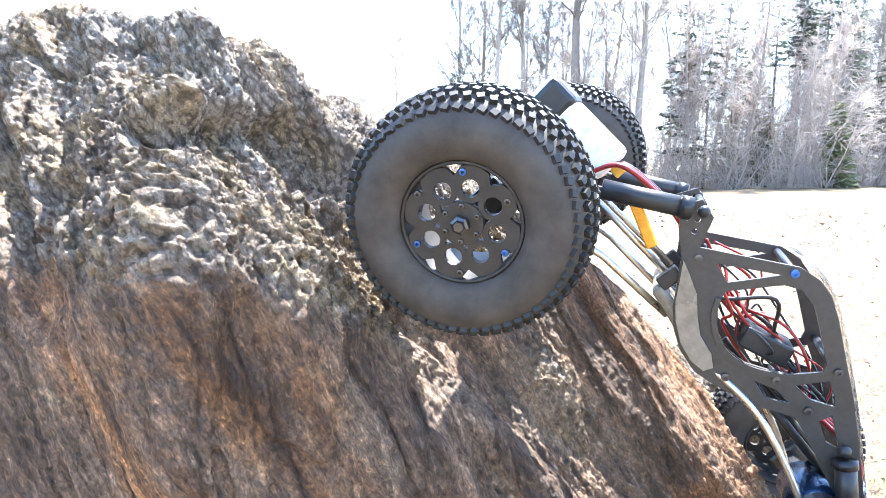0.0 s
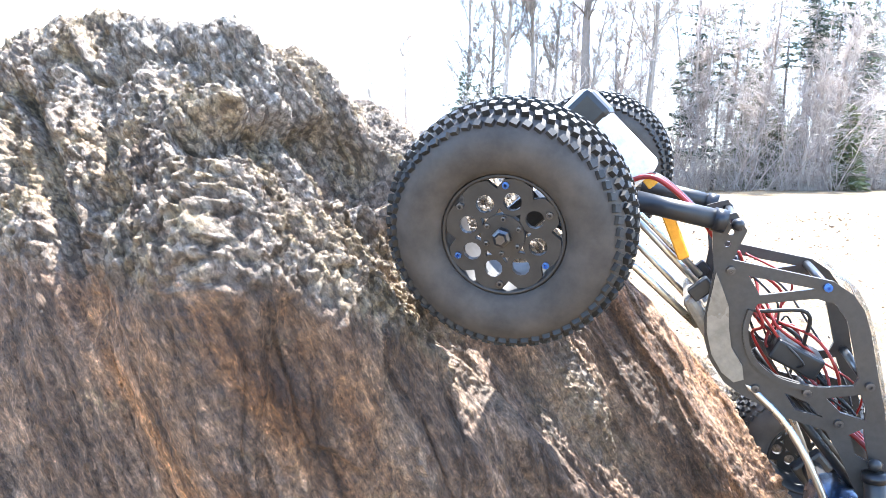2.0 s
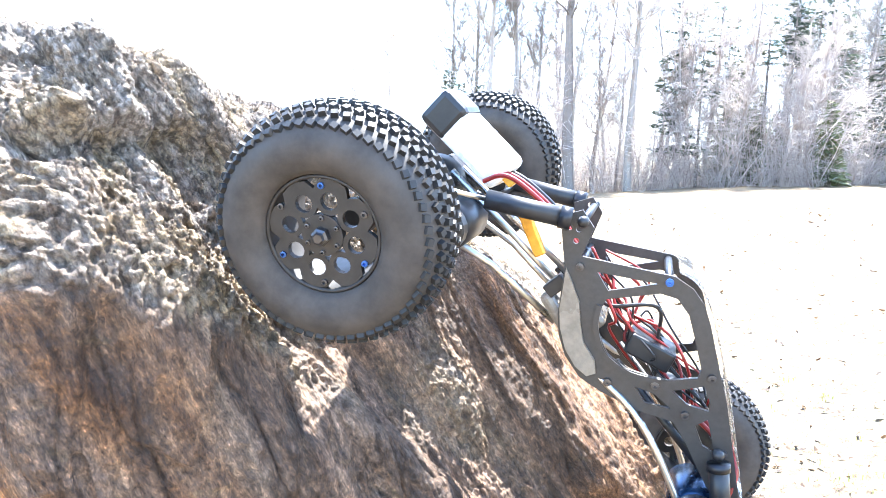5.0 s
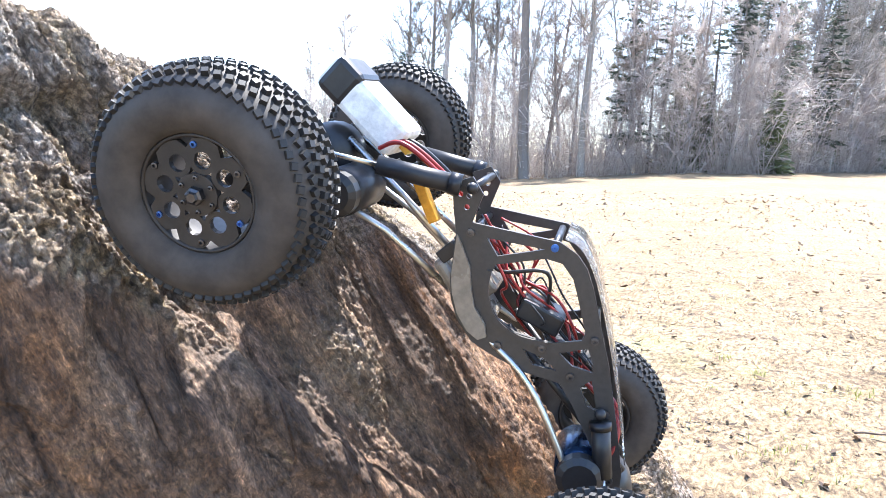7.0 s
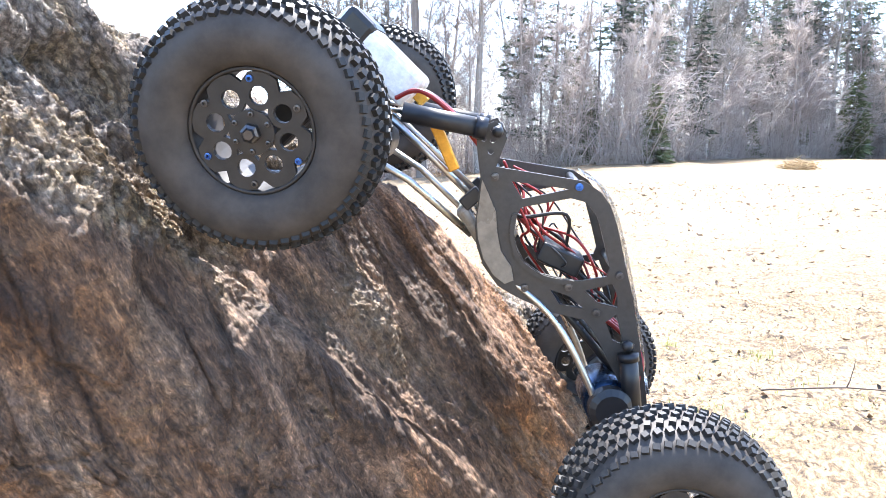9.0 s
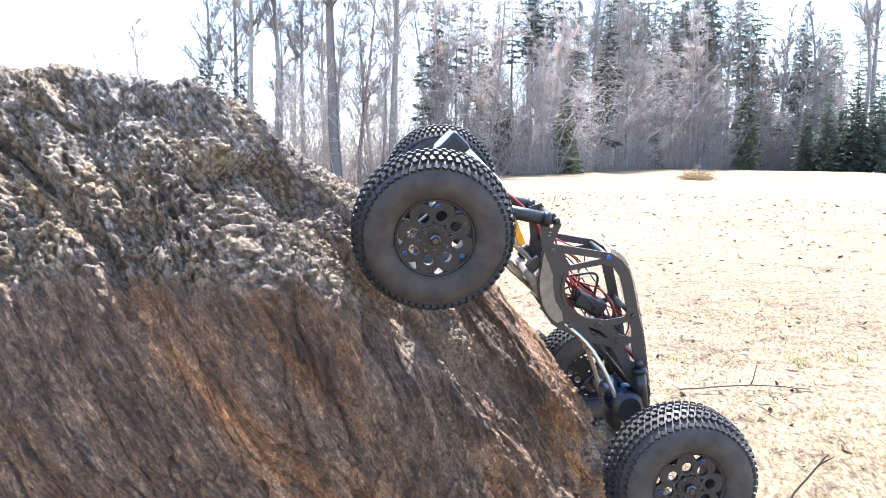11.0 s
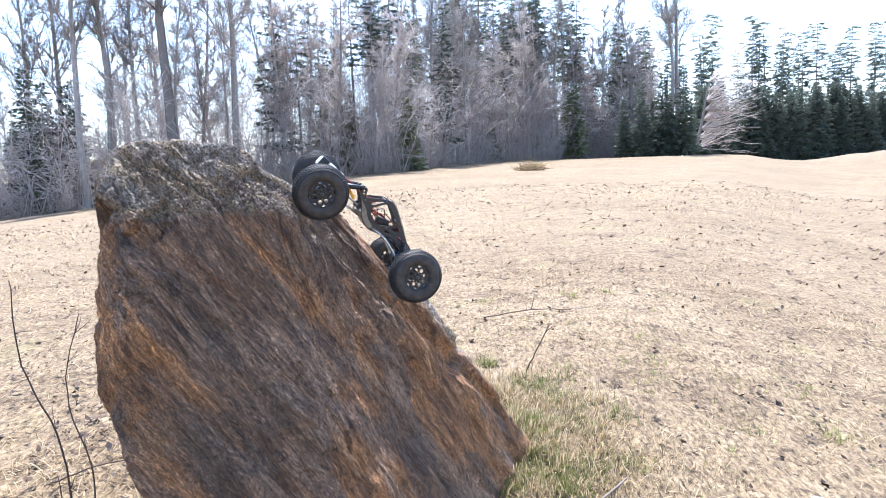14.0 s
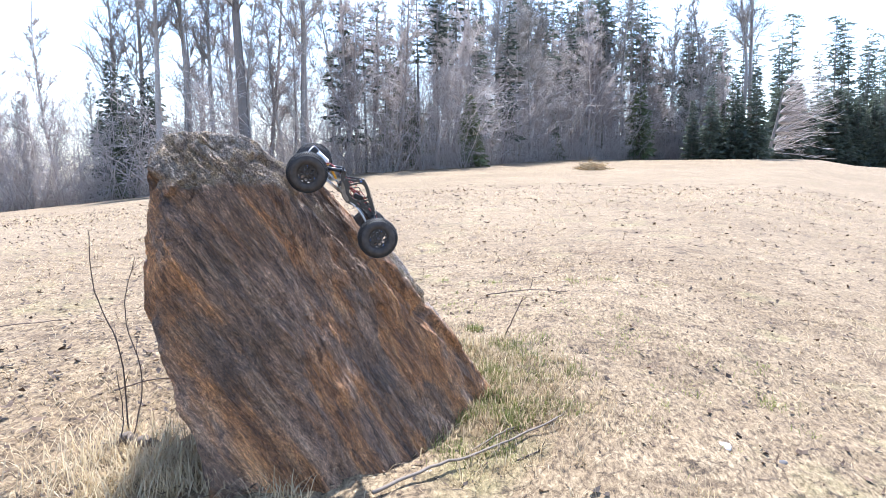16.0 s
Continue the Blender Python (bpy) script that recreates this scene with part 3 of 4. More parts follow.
def plate_outline():
    """The side of the chassis, forward x and up z: the outer edge, the openings, and the line of the arch."""
    outer = [(0.080, 0.084), (0.066, 0.082), (0.056, 0.063), (0.008, 0.1025), (-0.006, 0.1065), (-0.018, 0.1055), (-0.032, 0.100), (-0.062, 0.0845), (-0.082, 0.0745), (-0.123, 0.050), (-0.150, 0.033), (-0.166, 0.018), (-0.162, 0.008),
             (-0.150, 0.011), (-0.125, 0.027), (-0.112, 0.030), (-0.090, 0.036), (-0.072, 0.039), (-0.050, 0.023), (-0.028, 0.013), (-0.020, 0.010), (-0.010, 0.007), (0.008, 0.009), (0.022, 0.015), (0.034, 0.024), (0.046, 0.037), (0.058, 0.050), (0.070, 0.058), (0.086, 0.070)]
    windows = [[(0.041, 0.0645), (0.010, 0.0915), (0.0265, 0.062)],
               [(0.0225, 0.0575), (0.0045, 0.088), (-0.005, 0.0945), (-0.018, 0.0935), (-0.032, 0.087), (-0.053, 0.0765), (-0.056, 0.071), (-0.046, 0.054), (-0.038, 0.047), (-0.024, 0.037), (-0.009, 0.0335), (0.006, 0.037), (0.018, 0.047)],
               [(-0.063, 0.071), (-0.054, 0.0525), (-0.067, 0.054), (-0.079, 0.0625), (-0.074, 0.067)],
               [(-0.037, 0.034), (-0.050, 0.0415), (-0.064, 0.0435), (-0.050, 0.032)],
               [(-0.083, 0.0585), (-0.082, 0.049), (-0.096, 0.044), (-0.104, 0.0475)],
               [(-0.110, 0.044), (-0.112, 0.038), (-0.126, 0.034), (-0.130, 0.0365)]]
    for px, pz in ((0.0715, 0.0735), (0.0765, 0.0785), (0.0665, 0.067), (0.0765, 0.0695)):
        windows.append([(px + 0.0021 * math.cos(k * math.pi / 5), pz + 0.0021 * math.sin(k * math.pi / 5)) for k in range(10)])
    return outer, windows


def put_plate(bm, outer, windows, y, thick):
    """A flat plate with openings, cut from the outline in the x-z plane."""
    edges = []
    for loop in (outer, *windows):
        ring = [bm.verts.new((x, y - thick / 2, z)) for x, z in loop]
        edges += [bm.edges.new((ring[i], ring[(i + 1) % len(ring)])) for i in range(len(ring))]
    bmesh.ops.triangle_fill(bm, edges=edges, use_beauty=True)
    faces = list(bm.faces)
    made = bmesh.ops.extrude_face_region(bm, geom=faces)
    bmesh.ops.translate(bm, vec=(0, thick, 0), verts=[v for v in made["geom"] if isinstance(v, bmesh.types.BMVert)])


def put_strip(bm, points, width, y, thick, taper=None):
    """A flat bar of plate that follows points in the x-z plane."""
    rows = []
    n = len(points)
    for i, p in enumerate(points):
        d = (Vector(points[min(i + 1, n - 1)]) - Vector(points[max(i - 1, 0)])).normalized()
        side = Vector((-d.z, 0, d.x))
        w = width if taper is None else width + (taper - width) * i / (n - 1)
        p = Vector((p[0], 0, p[2]))
        rows.append([bm.verts.new(p + s * side * w / 2 + Vector((0, y + u * thick / 2, 0))) for s, u in ((-1, -1), (1, -1), (1, 1), (-1, 1))])
    for a, b in zip(rows, rows[1:]):
        for k in range(4):
            bm.faces.new((a[k], a[(k + 1) % 4], b[(k + 1) % 4], b[k]))
    bm.faces.new(rows[0][::-1])
    bm.faces.new(rows[-1])


def rod_part(name, points, radius, mat, parent, label="", sides=8, tip=None):
    bm = bmesh.new()
    put_rod(bm, points, radius, sides, tip)
    return part(name, bm, mat, parent, label, True)


def box_part(name, size, m, mat, parent, label="", bevel=0.001):
    bm = bmesh.new()
    put_box(bm, size, m, bevel)
    return part(name, bm, mat, parent, label)


def build_shock(parent, low, high):
    """A damper: dark body above, steel shaft below, a ball end at both."""
    low, high = Vector(low), Vector(high)
    mid = low.lerp(high, 0.42)
    s = rod_part("shock_body", [mid, low.lerp(high, 0.93)], 0.0068, BLACK, parent, "glossy black damper body", 14)
    rod_part("shaft", [low, mid], 0.0018, STEEL, s, "steel damper shaft", 8)
    for p in (low, high):
        bm = bmesh.new()
        bmesh.ops.create_uvsphere(bm, u_segments=10, v_segments=8, radius=0.0042, matrix=Matrix.Translation(p))
        part("rod_end", bm, BLACK, s, "", True)
    rod_part("collar", [low.lerp(high, 0.86), low.lerp(high, 0.93)], 0.0078, ANODISED, s, "", 14)
    return s


def build_axle(parent, x, front, own):
    bm = bmesh.new()
    put_rod(bm, [(x, -TRACK + 0.03, 0), (x, TRACK - 0.03, 0)], 0.0085, 12)
    put_lathe(bm, [(0.0, -0.022), (0.018, -0.020), (0.024, -0.008), (0.024, 0.008), (0.018, 0.020), (0.0, 0.022)], Matrix.Translation((x, 0.0, 0.002)), 20)
    axle = part("axle_housing", bm, BLACK, parent, "black axle housing", True)
    axle.matrix_local = own
    for s in (-1, 1):
        box_part("knuckle", (0.020, 0.014, 0.030), Matrix.Translation((x, s * (TRACK - 0.036), 0)), BLACK, axle, "", 0.003)
    inward = -1 if front else 1
    # motor across the axle, with its end bell
    bm = bmesh.new()
    put_lathe(bm, [(0.0, -0.026), (0.015, -0.026), (0.0178, -0.023), (0.0178, 0.020), (0.014, 0.024), (0.0, 0.024)], Matrix.Translation((x + inward * 0.034, 0.028, 0.008)), 24)
    motor = part("motor", bm, BLUEBLACK if not front else BLACK, parent, "blue-black electric motor can" if not front else "black electric motor can", True)
    motor.matrix_local = own
    bm = bmesh.new()
    put_lathe(bm, [(0.0, 0.0225), (0.0165, 0.0225), (0.0165, 0.031), (0.012, 0.034), (0.0, 0.034)], Matrix.Translation((x + inward * 0.034, 0.028, 0.008)), 18)
    part("end_bell", bm, BLACK, motor)
    return axle


def build_crawler(m, axles):
    car = thing("rock_crawler", m, "radio-controlled rock crawler with bare grey frame climbing the boulder", "toy car")
    for x, front in ((AXLE, True), (-AXLE, False)):
        for s in (1, -1):
            steer = radians(8 if front else 0)
            turn = Matrix.Rotation(steer, 4, "Z") @ (Matrix() if s > 0 else Matrix.Rotation(math.pi, 4, "Z")) @ Matrix.Rotation(0.4 * s + x, 4, "Y")
            build_wheel(car, axles[front] @ Matrix.Translation((x, s * TRACK, 0)) @ turn)
        build_axle(car, x, front, axles[front])
    outer, windows = plate_outline()
    for s in (1, -1):
        y = s * 0.038
        bm = bmesh.new()
        put_plate(bm, outer, windows, y, 0.003)
        plate = part("chassis_plate", bm, PLATE, car, "grey composite side plate with open arch")
        bm = bmesh.new()
        put_plate(bm, [(0.056, 0.050), (0.046, 0.047), (0.032, 0.042), (0.020, 0.033), (0.008, 0.026), (-0.006, 0.024), (-0.014, 0.019), (-0.012, 0.0125), (-0.002, 0.0105), (0.012, 0.0130), (0.026, 0.0200), (0.037, 0.0285), (0.047, 0.0400)], [], y + s * 0.0032, 0.0032)
        part("skid_cheek", bm, TAN, plate, "worn tan plastic skid cheek")
        bm = bmesh.new()
        put_strip(bm, curve_points([(0.022, 0, 0.0515), (0.012, 0, 0.040), (-0.006, 0, 0.032), (-0.026, 0, 0.036), (-0.044, 0, 0.050)], 6), 0.0035, y + s * 0.0025, 0.0024)
        part("rib", bm, PLATE, plate)
        for px, pz, mat in ((0.051, 0.058, DARKSTEEL), (0.036, 0.032, DARKSTEEL), (0.007, 0.0975, BLUE), (-0.024, 0.021, DARKSTEEL), (-0.044, 0.0455, DARKSTEEL),
                            (-0.061, 0.0785, DARKSTEEL), (-0.072, 0.0485, DARKSTEEL), (-0.108, 0.0515, DARKSTEEL), (-0.150, 0.022, DARKSTEEL), (0.028, 0.027, DARKSTEEL)):
            bm = bmesh.new()
            put_lathe(bm, [(0.0, 0.0012), (0.0011, 0.0012), (0.0011, 0.0026), (0.0028, 0.0024), (0.0028, -0.001)], Matrix.Translation((px, y + s * 0.0016, pz)) @ (Matrix() if s > 0 else Matrix.Rotation(math.pi, 4, "Z")), 10)
            part("screw", bm, mat, plate)
        # links from the belly to both axles
        rod_part("lower_link", [(0.030, s * 0.030, 0.016), (0.090, s * 0.040, 0.010), (AXLE - 0.008, s * 0.052, -0.012)], 0.0026, STEEL, car, "bare steel link rod")
        rod_part("lower_link", curve_points([(0.010, s * 0.032, 0.010), (-0.050, s * 0.042, 0.022), (-0.110, s * 0.050, 0.010), (-AXLE + 0.006, s * 0.052, -0.014)], 6), 0.0026, STEEL, car, "bent bare steel link rod")
        rod_part("upper_link", [(0.048, s * 0.022, 0.034), (0.100, s * 0.018, 0.030), (AXLE - 0.010, s * 0.014, 0.024)], 0.0026, STEEL, car, "bare steel link rod")
        rod_part("upper_link", [(-0.020, s * 0.020, 0.030), (-AXLE + 0.012, s * 0.014, 0.026)], 0.0032, BLACK, car)
        build_shock(car, (AXLE - 0.006, s * 0.060, 0.012), (0.074, s * 0.046, 0.080))
        build_shock(car, (-AXLE + 0.006, s * 0.056, 0.006), (-0.104, s * 0.046, 0.050))
        box_part("shock_mount", (0.010, 0.010, 0.016), Matrix.Translation((0.050, s * 0.030, 0.034)), BLACK, car)
    box_part("gold_brace", (0.040, 0.009, 0.008), pose(0.092, 0.024, 0.044, 0, -18, 0), GOLD, car, "gold anodised brace")
    box_part("skid_plate", (0.066, 0.070, 0.010), pose(0.018, 0, 0.019, 0, -8, 0), TAN, car, "worn tan plastic skid plate", 0.004)
    box_part("gearbox", (0.030, 0.040, 0.026), pose(0.020, 0, 0.029), TAN, car, "tan plastic centre block", 0.003)
    # cross bars between the plates
    for px, pz in ((0.074, 0.080), (0.007, 0.0975), (-0.061, 0.0785), (0.051, 0.058), (-0.108, 0.0515)):
        rod_part("cross_bar", [(px, -0.038, pz), (px, 0.038, pz)], 0.003, ANODISED, car)
    # thin lexan sheet over the arch
    bm = bmesh.new()
    rows = []
    for p in curve_points([(0.006, 0, 0.1035), (-0.008, 0, 0.1075), (-0.034, 0, 0.100), (-0.082, 0, 0.0755), (-0.123, 0, 0.051), (-0.150, 0, 0.034)], 6):
        rows.append([bm.verts.new((p[0] + 0.001, y, p[2] + dz)) for y, dz in ((-0.034, 0.0022), (0.034, 0.0022), (0.034, 0.0031), (-0.034, 0.0031))])
    for a, b in zip(rows, rows[1:]):
        for k in range(4):
            bm.faces.new((a[k], a[(k + 1) % 4], b[(k + 1) % 4], b[k]))
    bm.faces.new(rows[0]), bm.faces.new(rows[-1][::-1])
    part("body_sheet", bm, LEXAN, car, "scuffed pale lexan body sheet", True)
    # electronics within the frame
    box_part("speed_controller", (0.034, 0.030, 0.016), pose(-0.030, 0.004, 0.052, 0, 24, 0), BLACK, car, "black speed controller", 0.002)
    box_part("receiver", (0.026, 0.022, 0.013), pose(-0.066, -0.006, 0.044, 0, 28, 0), BLACK, car, "black receiver box", 0.002)
    rng = random.Random(7)
    for k in range(16):
        a = Vector((rng.uniform(0.03, 0.06), rng.uniform(-0.02, 0.026), rng.uniform(0.05, 0.075)))
        b = Vector((rng.uniform(-0.10, -0.05), rng.uniform(-0.02, 0.026), rng.uniform(0.035, 0.06)))
        pts = [a] + [a.lerp(b, u) + Vector([rng.uniform(-0.016, 0.016) for _ in range(3)]) for u in (0.25, 0.5, 0.75)] + [b]
        rod_part("wire", curve_points(pts, 7), rng.choice((0.0008, 0.0011, 0.0015)), RED if k % 2 else BLACK, car, "red wire" if k % 2 else "black wire", 6)
    for k in range(3):
        y = -0.012 + 0.012 * k
        rod_part("wire", curve_points([(-0.08, y, 0.046), (-0.12, y + 0.02, 0.052), (-0.135, y + 0.03, 0.03), (-0.125, y + 0.04, 0.012)], 7), 0.0018, RED, car, "red motor wire", 6)
        rod_part("wire", curve_points([(0.060, y, 0.060), (0.095, y + 0.016, 0.064), (0.13, y + 0.02, 0.058), (0.140, y + 0.012, 0.040)], 7), 0.0018, RED if k else BLACK, car, "battery wire", 6)
    # steering servo and battery over the front axle
    box_part("servo", (0.036, 0.020, 0.030), pose(AXLE - 0.010, -0.044, 0.004), BLACK, car, "black steering servo", 0.002)
    battery = box_part("battery", (0.078, 0.042, 0.028), pose(AXLE + 0.000, 0.0, 0.048, 0, 4, 0), WHITE, car, "white shrink-wrapped battery pack", 0.005)
    box_part("strap", (0.026, 0.0445, 0.0305), pose(AXLE + 0.024, 0.0, 0.0475, 0, 4, 0), BLACK, battery, "black strap round the battery", 0.005)
    box_part("balance_plug", (0.010, 0.016, 0.008), pose(AXLE - 0.042, 0.004, 0.052), YELLOW, battery, "yellow plug", 0.001)
    return car


def turned(ahead, left):
    left = (left - ahead * left.dot(ahead)).normalized()
    return Matrix((ahead, left, ahead.cross(left))).transposed().to_4x4()


front_at, rear_at = Vector((0.698, -0.252, 1.095)), Vector((0.934, -0.235, 0.865))   # hubs on the side towards the path
front_left, rear_left = Vector((-0.075, -0.987, -0.138)).normalized(), Vector((0.023, -0.998, -0.050)).normalized()
front_mid, rear_mid = front_at - front_left * TRACK, rear_at - rear_left * TRACK
ahead = (front_mid - rear_mid).normalized()
body_pose = Matrix.Translation((front_mid + rear_mid) / 2) @ turned(ahead, front_left + rear_left)
axle_poses = {}
for is_front, mid, side, x in ((True, front_mid, front_left, AXLE), (False, rear_mid, rear_left, -AXLE)):
    lean = turned((ahead - side * ahead.dot(side)).normalized(), side)
    axle_poses[is_front] = body_pose.inverted() @ Matrix.Translation(mid) @ lean @ Matrix.Translation((-x, 0, 0))
build_crawler(body_pose, axle_poses)

# ---------------------------------------------------------------- the woods
class Cloud:
    """Collects vertices and faces of many small pieces for one mesh."""

    def __init__(self):
        self.v, self.f = [], []

    def limb(self, points, r0, r1, sides=5):
        base = len(self.v)
        n = len(points)
        for i, p in enumerate(points):
            d = (points[min(i + 1, n - 1)] - points[max(i - 1, 0)]).normalized()
            a = d.orthogonal().normalized()
            b = d.cross(a)
            r = r0 + (r1 - r0) * i / (n - 1)
            for k in range(sides):
                t = 2 * math.pi * k / sides
                self.v.append(p + r * (math.cos(t) * a + math.sin(t) * b))
        for i in range(n - 1):
            for k in range(sides):
                a, b = base + i * sides + k, base + i * sides + (k + 1) % sides
                self.f.append((a, b, b + sides, a + sides))

    def leaf(self, p, along, side):
        base = len(self.v)
        self.v += [p - side * 0.5, p + along * 0.5 - side * 0.35, p + along, p + along * 0.5 + side * 0.35]
        self.f.append((base, base + 1, base + 2, base + 3))

    def make(self, name, mat, parent=None, label=""):
        ob = mesh_object(name, self.v, self.f, mat, parent)
        return tagged(ob, label)


def wander(rng, start, way, length, steps, wobble, lift=0.0):
    out, p, d = [start.copy()], start.copy(), way.normalized()
    for _ in range(steps):
        d = (d + Vector([rng.gauss(0, wobble) for _ in range(3)]) + Vector((0, 0, lift))).normalized()
        p = p + d * length / steps
        out.append(p.copy())
    return out


def bare_tree(name, seed, height, radius, mat, label, spreading=0.6, first=0.35, lean=0.0):
    rng = random.Random(seed)
    tree = thing(name, Matrix(), label, "tree", "trees at the edge of the woods")
    trunk, crown = Cloud(), Cloud()
    stem = wander(rng, Vector((0, 0, -0.3)), Vector((lean, 0, 1)), height, 12, 0.035)
    trunk.limb(stem, radius, radius * 0.12, 8)
    for k in range(rng.randint(20, 28)):
        u = first + (0.98 - first) * (k + rng.random()) / 28
        i = min(int(u * 12), 11)
        p = stem[i].lerp(stem[i + 1], u * 12 - i)
        a = rng.uniform(0, 2 * math.pi)
        out = Vector((math.cos(a), math.sin(a), rng.uniform(0.5, 1.5) / spreading * 0.6))
        length = height * rng.uniform(0.12, 0.30) * (1.15 - u)
        limb = wander(rng, p, out, length, 6, 0.14, 0.08)
        crown.limb(limb, radius * 0.36 * (1.1 - u), 0.012, 4)
        for _ in range(22):
            j = rng.randint(1, 5)
            q = limb[j]
            out2 = (limb[j + 1] - limb[j - 1]).normalized() + Vector([rng.gauss(0, 0.65) for _ in range(3)])
            sub = wander(rng, q, out2, length * rng.uniform(0.25, 0.5), 4, 0.18, 0.06)
            crown.limb(sub, 0.022, 0.008, 3)
            for _ in range(6):
                j2 = rng.randint(1, 3)
                out3 = (sub[j2 + 1] - sub[j2]).normalized() + Vector([rng.gauss(0, 0.6) for _ in range(3)])
                out3 = out3.normalized() * length * rng.uniform(0.12, 0.28)
                crown.leaf(sub[j2], out3, out3.orthogonal().normalized() * 0.022)
    trunk.make("trunk", mat, tree)
    crown.make("crown", mat, tree, "bare twiggy branches")
    return tree


def conifer(name, seed, height, radius, needles, label, bare=0.1, width=0.17, sparse=1.0, bark=None, top=0.0):
    """Whorls of drooping boughs, each with many small needle sprays; bare: the part of the stem without green."""
    rng = random.Random(seed)
    tree = thing(name, Matrix(), label, "tree", "trees at the edge of the woods")
    trunk, crown = Cloud(), Cloud()
    twigs = trunk
    stem = wander(rng, Vector((0, 0, -0.3)), Vector((0, 0, 1)), height + 0.3, 10, 0.012)
    trunk.limb(stem, radius, 0.02, 7)
    z = height * bare * 0.5
    while z < height * 0.985:
        u = z / height
        i = min(int((z + 0.3) / (height + 0.3) * 10), 9)
        p = stem[i].lerp(stem[i + 1], (z + 0.3) / (height + 0.3) * 10 - i)
        green = u > bare
        for _ in range(rng.randint(4, 6)):
            if rng.random() > sparse:
                continue
            a = rng.uniform(0, 2 * math.pi)
            length = height * width * max((1.04 - u) ** 0.8, top) * rng.uniform(0.6, 1.15) * (1 if green else 0.6)
            bough = wander(rng, p, Vector((math.cos(a), math.sin(a), rng.uniform(-0.15, 0.25))), length, 4, 0.06, -0.02)
            twigs.limb(bough[::2], 0.028 * (1.2 - u), 0.006, 3)
            if not green:
                for _ in range(5):
                    j = rng.randint(1, 3)
                    w = Vector([rng.gauss(0, 1) for _ in range(3)]).normalized() * length * 0.35
                    twigs.leaf(bough[j], w, w.orthogonal().normalized() * 0.02)
                continue
            count = max(5, int(length * 15))
            for k in range(count):
                s = (k + rng.random()) / count
                j = min(int(s * 4), 3)
                q = bough[j].lerp(bough[j + 1], s * 4 - j)
                d = (bough[j + 1] - bough[j]).normalized()
                side = d.cross(Vector((0, 0, 1))).normalized() * rng.choice((-1, 1))
                along = (d * rng.uniform(0.3, 0.9) + side * rng.uniform(0.2, 0.9) + Vector((0, 0, rng.uniform(-0.45, 0.2)))).normalized()
                size = rng.uniform(0.35, 0.8) * (0.55 + 0.5 * (1 - u))
                crown.leaf(q, along * size, along.cross(Vector((rng.gauss(0, 1), rng.gauss(0, 1), rng.gauss(0, 1)))).normalized() * size * 0.42)
        z += height * rng.uniform(0.020, 0.034)
    trunk.make("trunk", bark or BARK_DARK, tree)
    crown.make("crown", needles, tree, "dark green needle sprays")
    return tree


PROTOS = {
    "bare_a": bare_tree("bare_tree", 1, 15.0, 0.17, BARK_GREY, "tall bare grey deciduous tree at the edge of the woods"),
    "bare_b": bare_tree("bare_tree", 2, 17.0, 0.20, BARK_GREY, "tall bare grey deciduous tree at the edge of the woods", 0.5, 0.45),
    "bare_c": bare_tree("bare_tree", 3, 13.0, 0.13, BARK_RED, "slim bare reddish deciduous tree at the edge of the woods", 0.7, 0.25),
    "bare_d": bare_tree("bare_tree", 4, 19.0, 0.26, BARK_DARK, "big dark leaning bare tree standing before the woods", 0.8, 0.4, -0.09),
    "fir_a": conifer("fir_tree", 5, 14.0, 0.16, NEEDLE, "dark green fir with drooping boughs", 0.15, 0.13, 0.5),
    "fir_b": conifer("fir_tree", 6, 9.0, 0.11, NEEDLE, "dark green young fir with drooping boughs", 0.04, 0.20),
    "pine_a": conifer("pine_tree", 7, 18.0, 0.19, NEEDLE, "tall thin pine with a bare lower stem", 0.55, 0.13, 1.0, None, 0.5),
    "pine_b": conifer("pine_tree", 8, 16.0, 0.16, NEEDLE, "tall thin pine with a bare lower stem", 0.48, 0.14, 0.8, None, 0.45),
    "fir_c": conifer("fir_tree", 9, 6.0, 0.08, NEEDLE_PALE, "pale green young fir at the meadow's edge", 0.02, 0.22),
}
USED = set()


def across(x):
    """Where a column of the woods stands across the view."""
    return FAR_X + (x - FAR_X) * DEEP - 4.0


def plant(kind, x, y, scale=1.0, turn=None):
    x, scale = across(x), scale * DEEP
    rng = random.Random(int(x * 1000) * 31 + int(y * 1000))
    m = Matrix.Translation((x, y, float(ground_height(x, y)) - 0.05)) @ Matrix.Rotation(rng.uniform(0, 6.28) if turn is None else turn, 4, "Z") @ Matrix.Scale(scale, 4)
    if kind not in USED:
        USED.add(kind)
        PROTOS[kind].matrix_world = m
        return PROTOS[kind]
    ob = copy_thing(PROTOS[kind], Matrix())
    ob.matrix_world = m
    return ob


def wood_edge(x):
    """How far away the woods begin, across the view."""
    return float(np.interp(x, [-40, -14, -4, 3, 9, 16, 24, 36, 40], [44, 42, 41, 41, 44, 57, 66, 68, 72]))


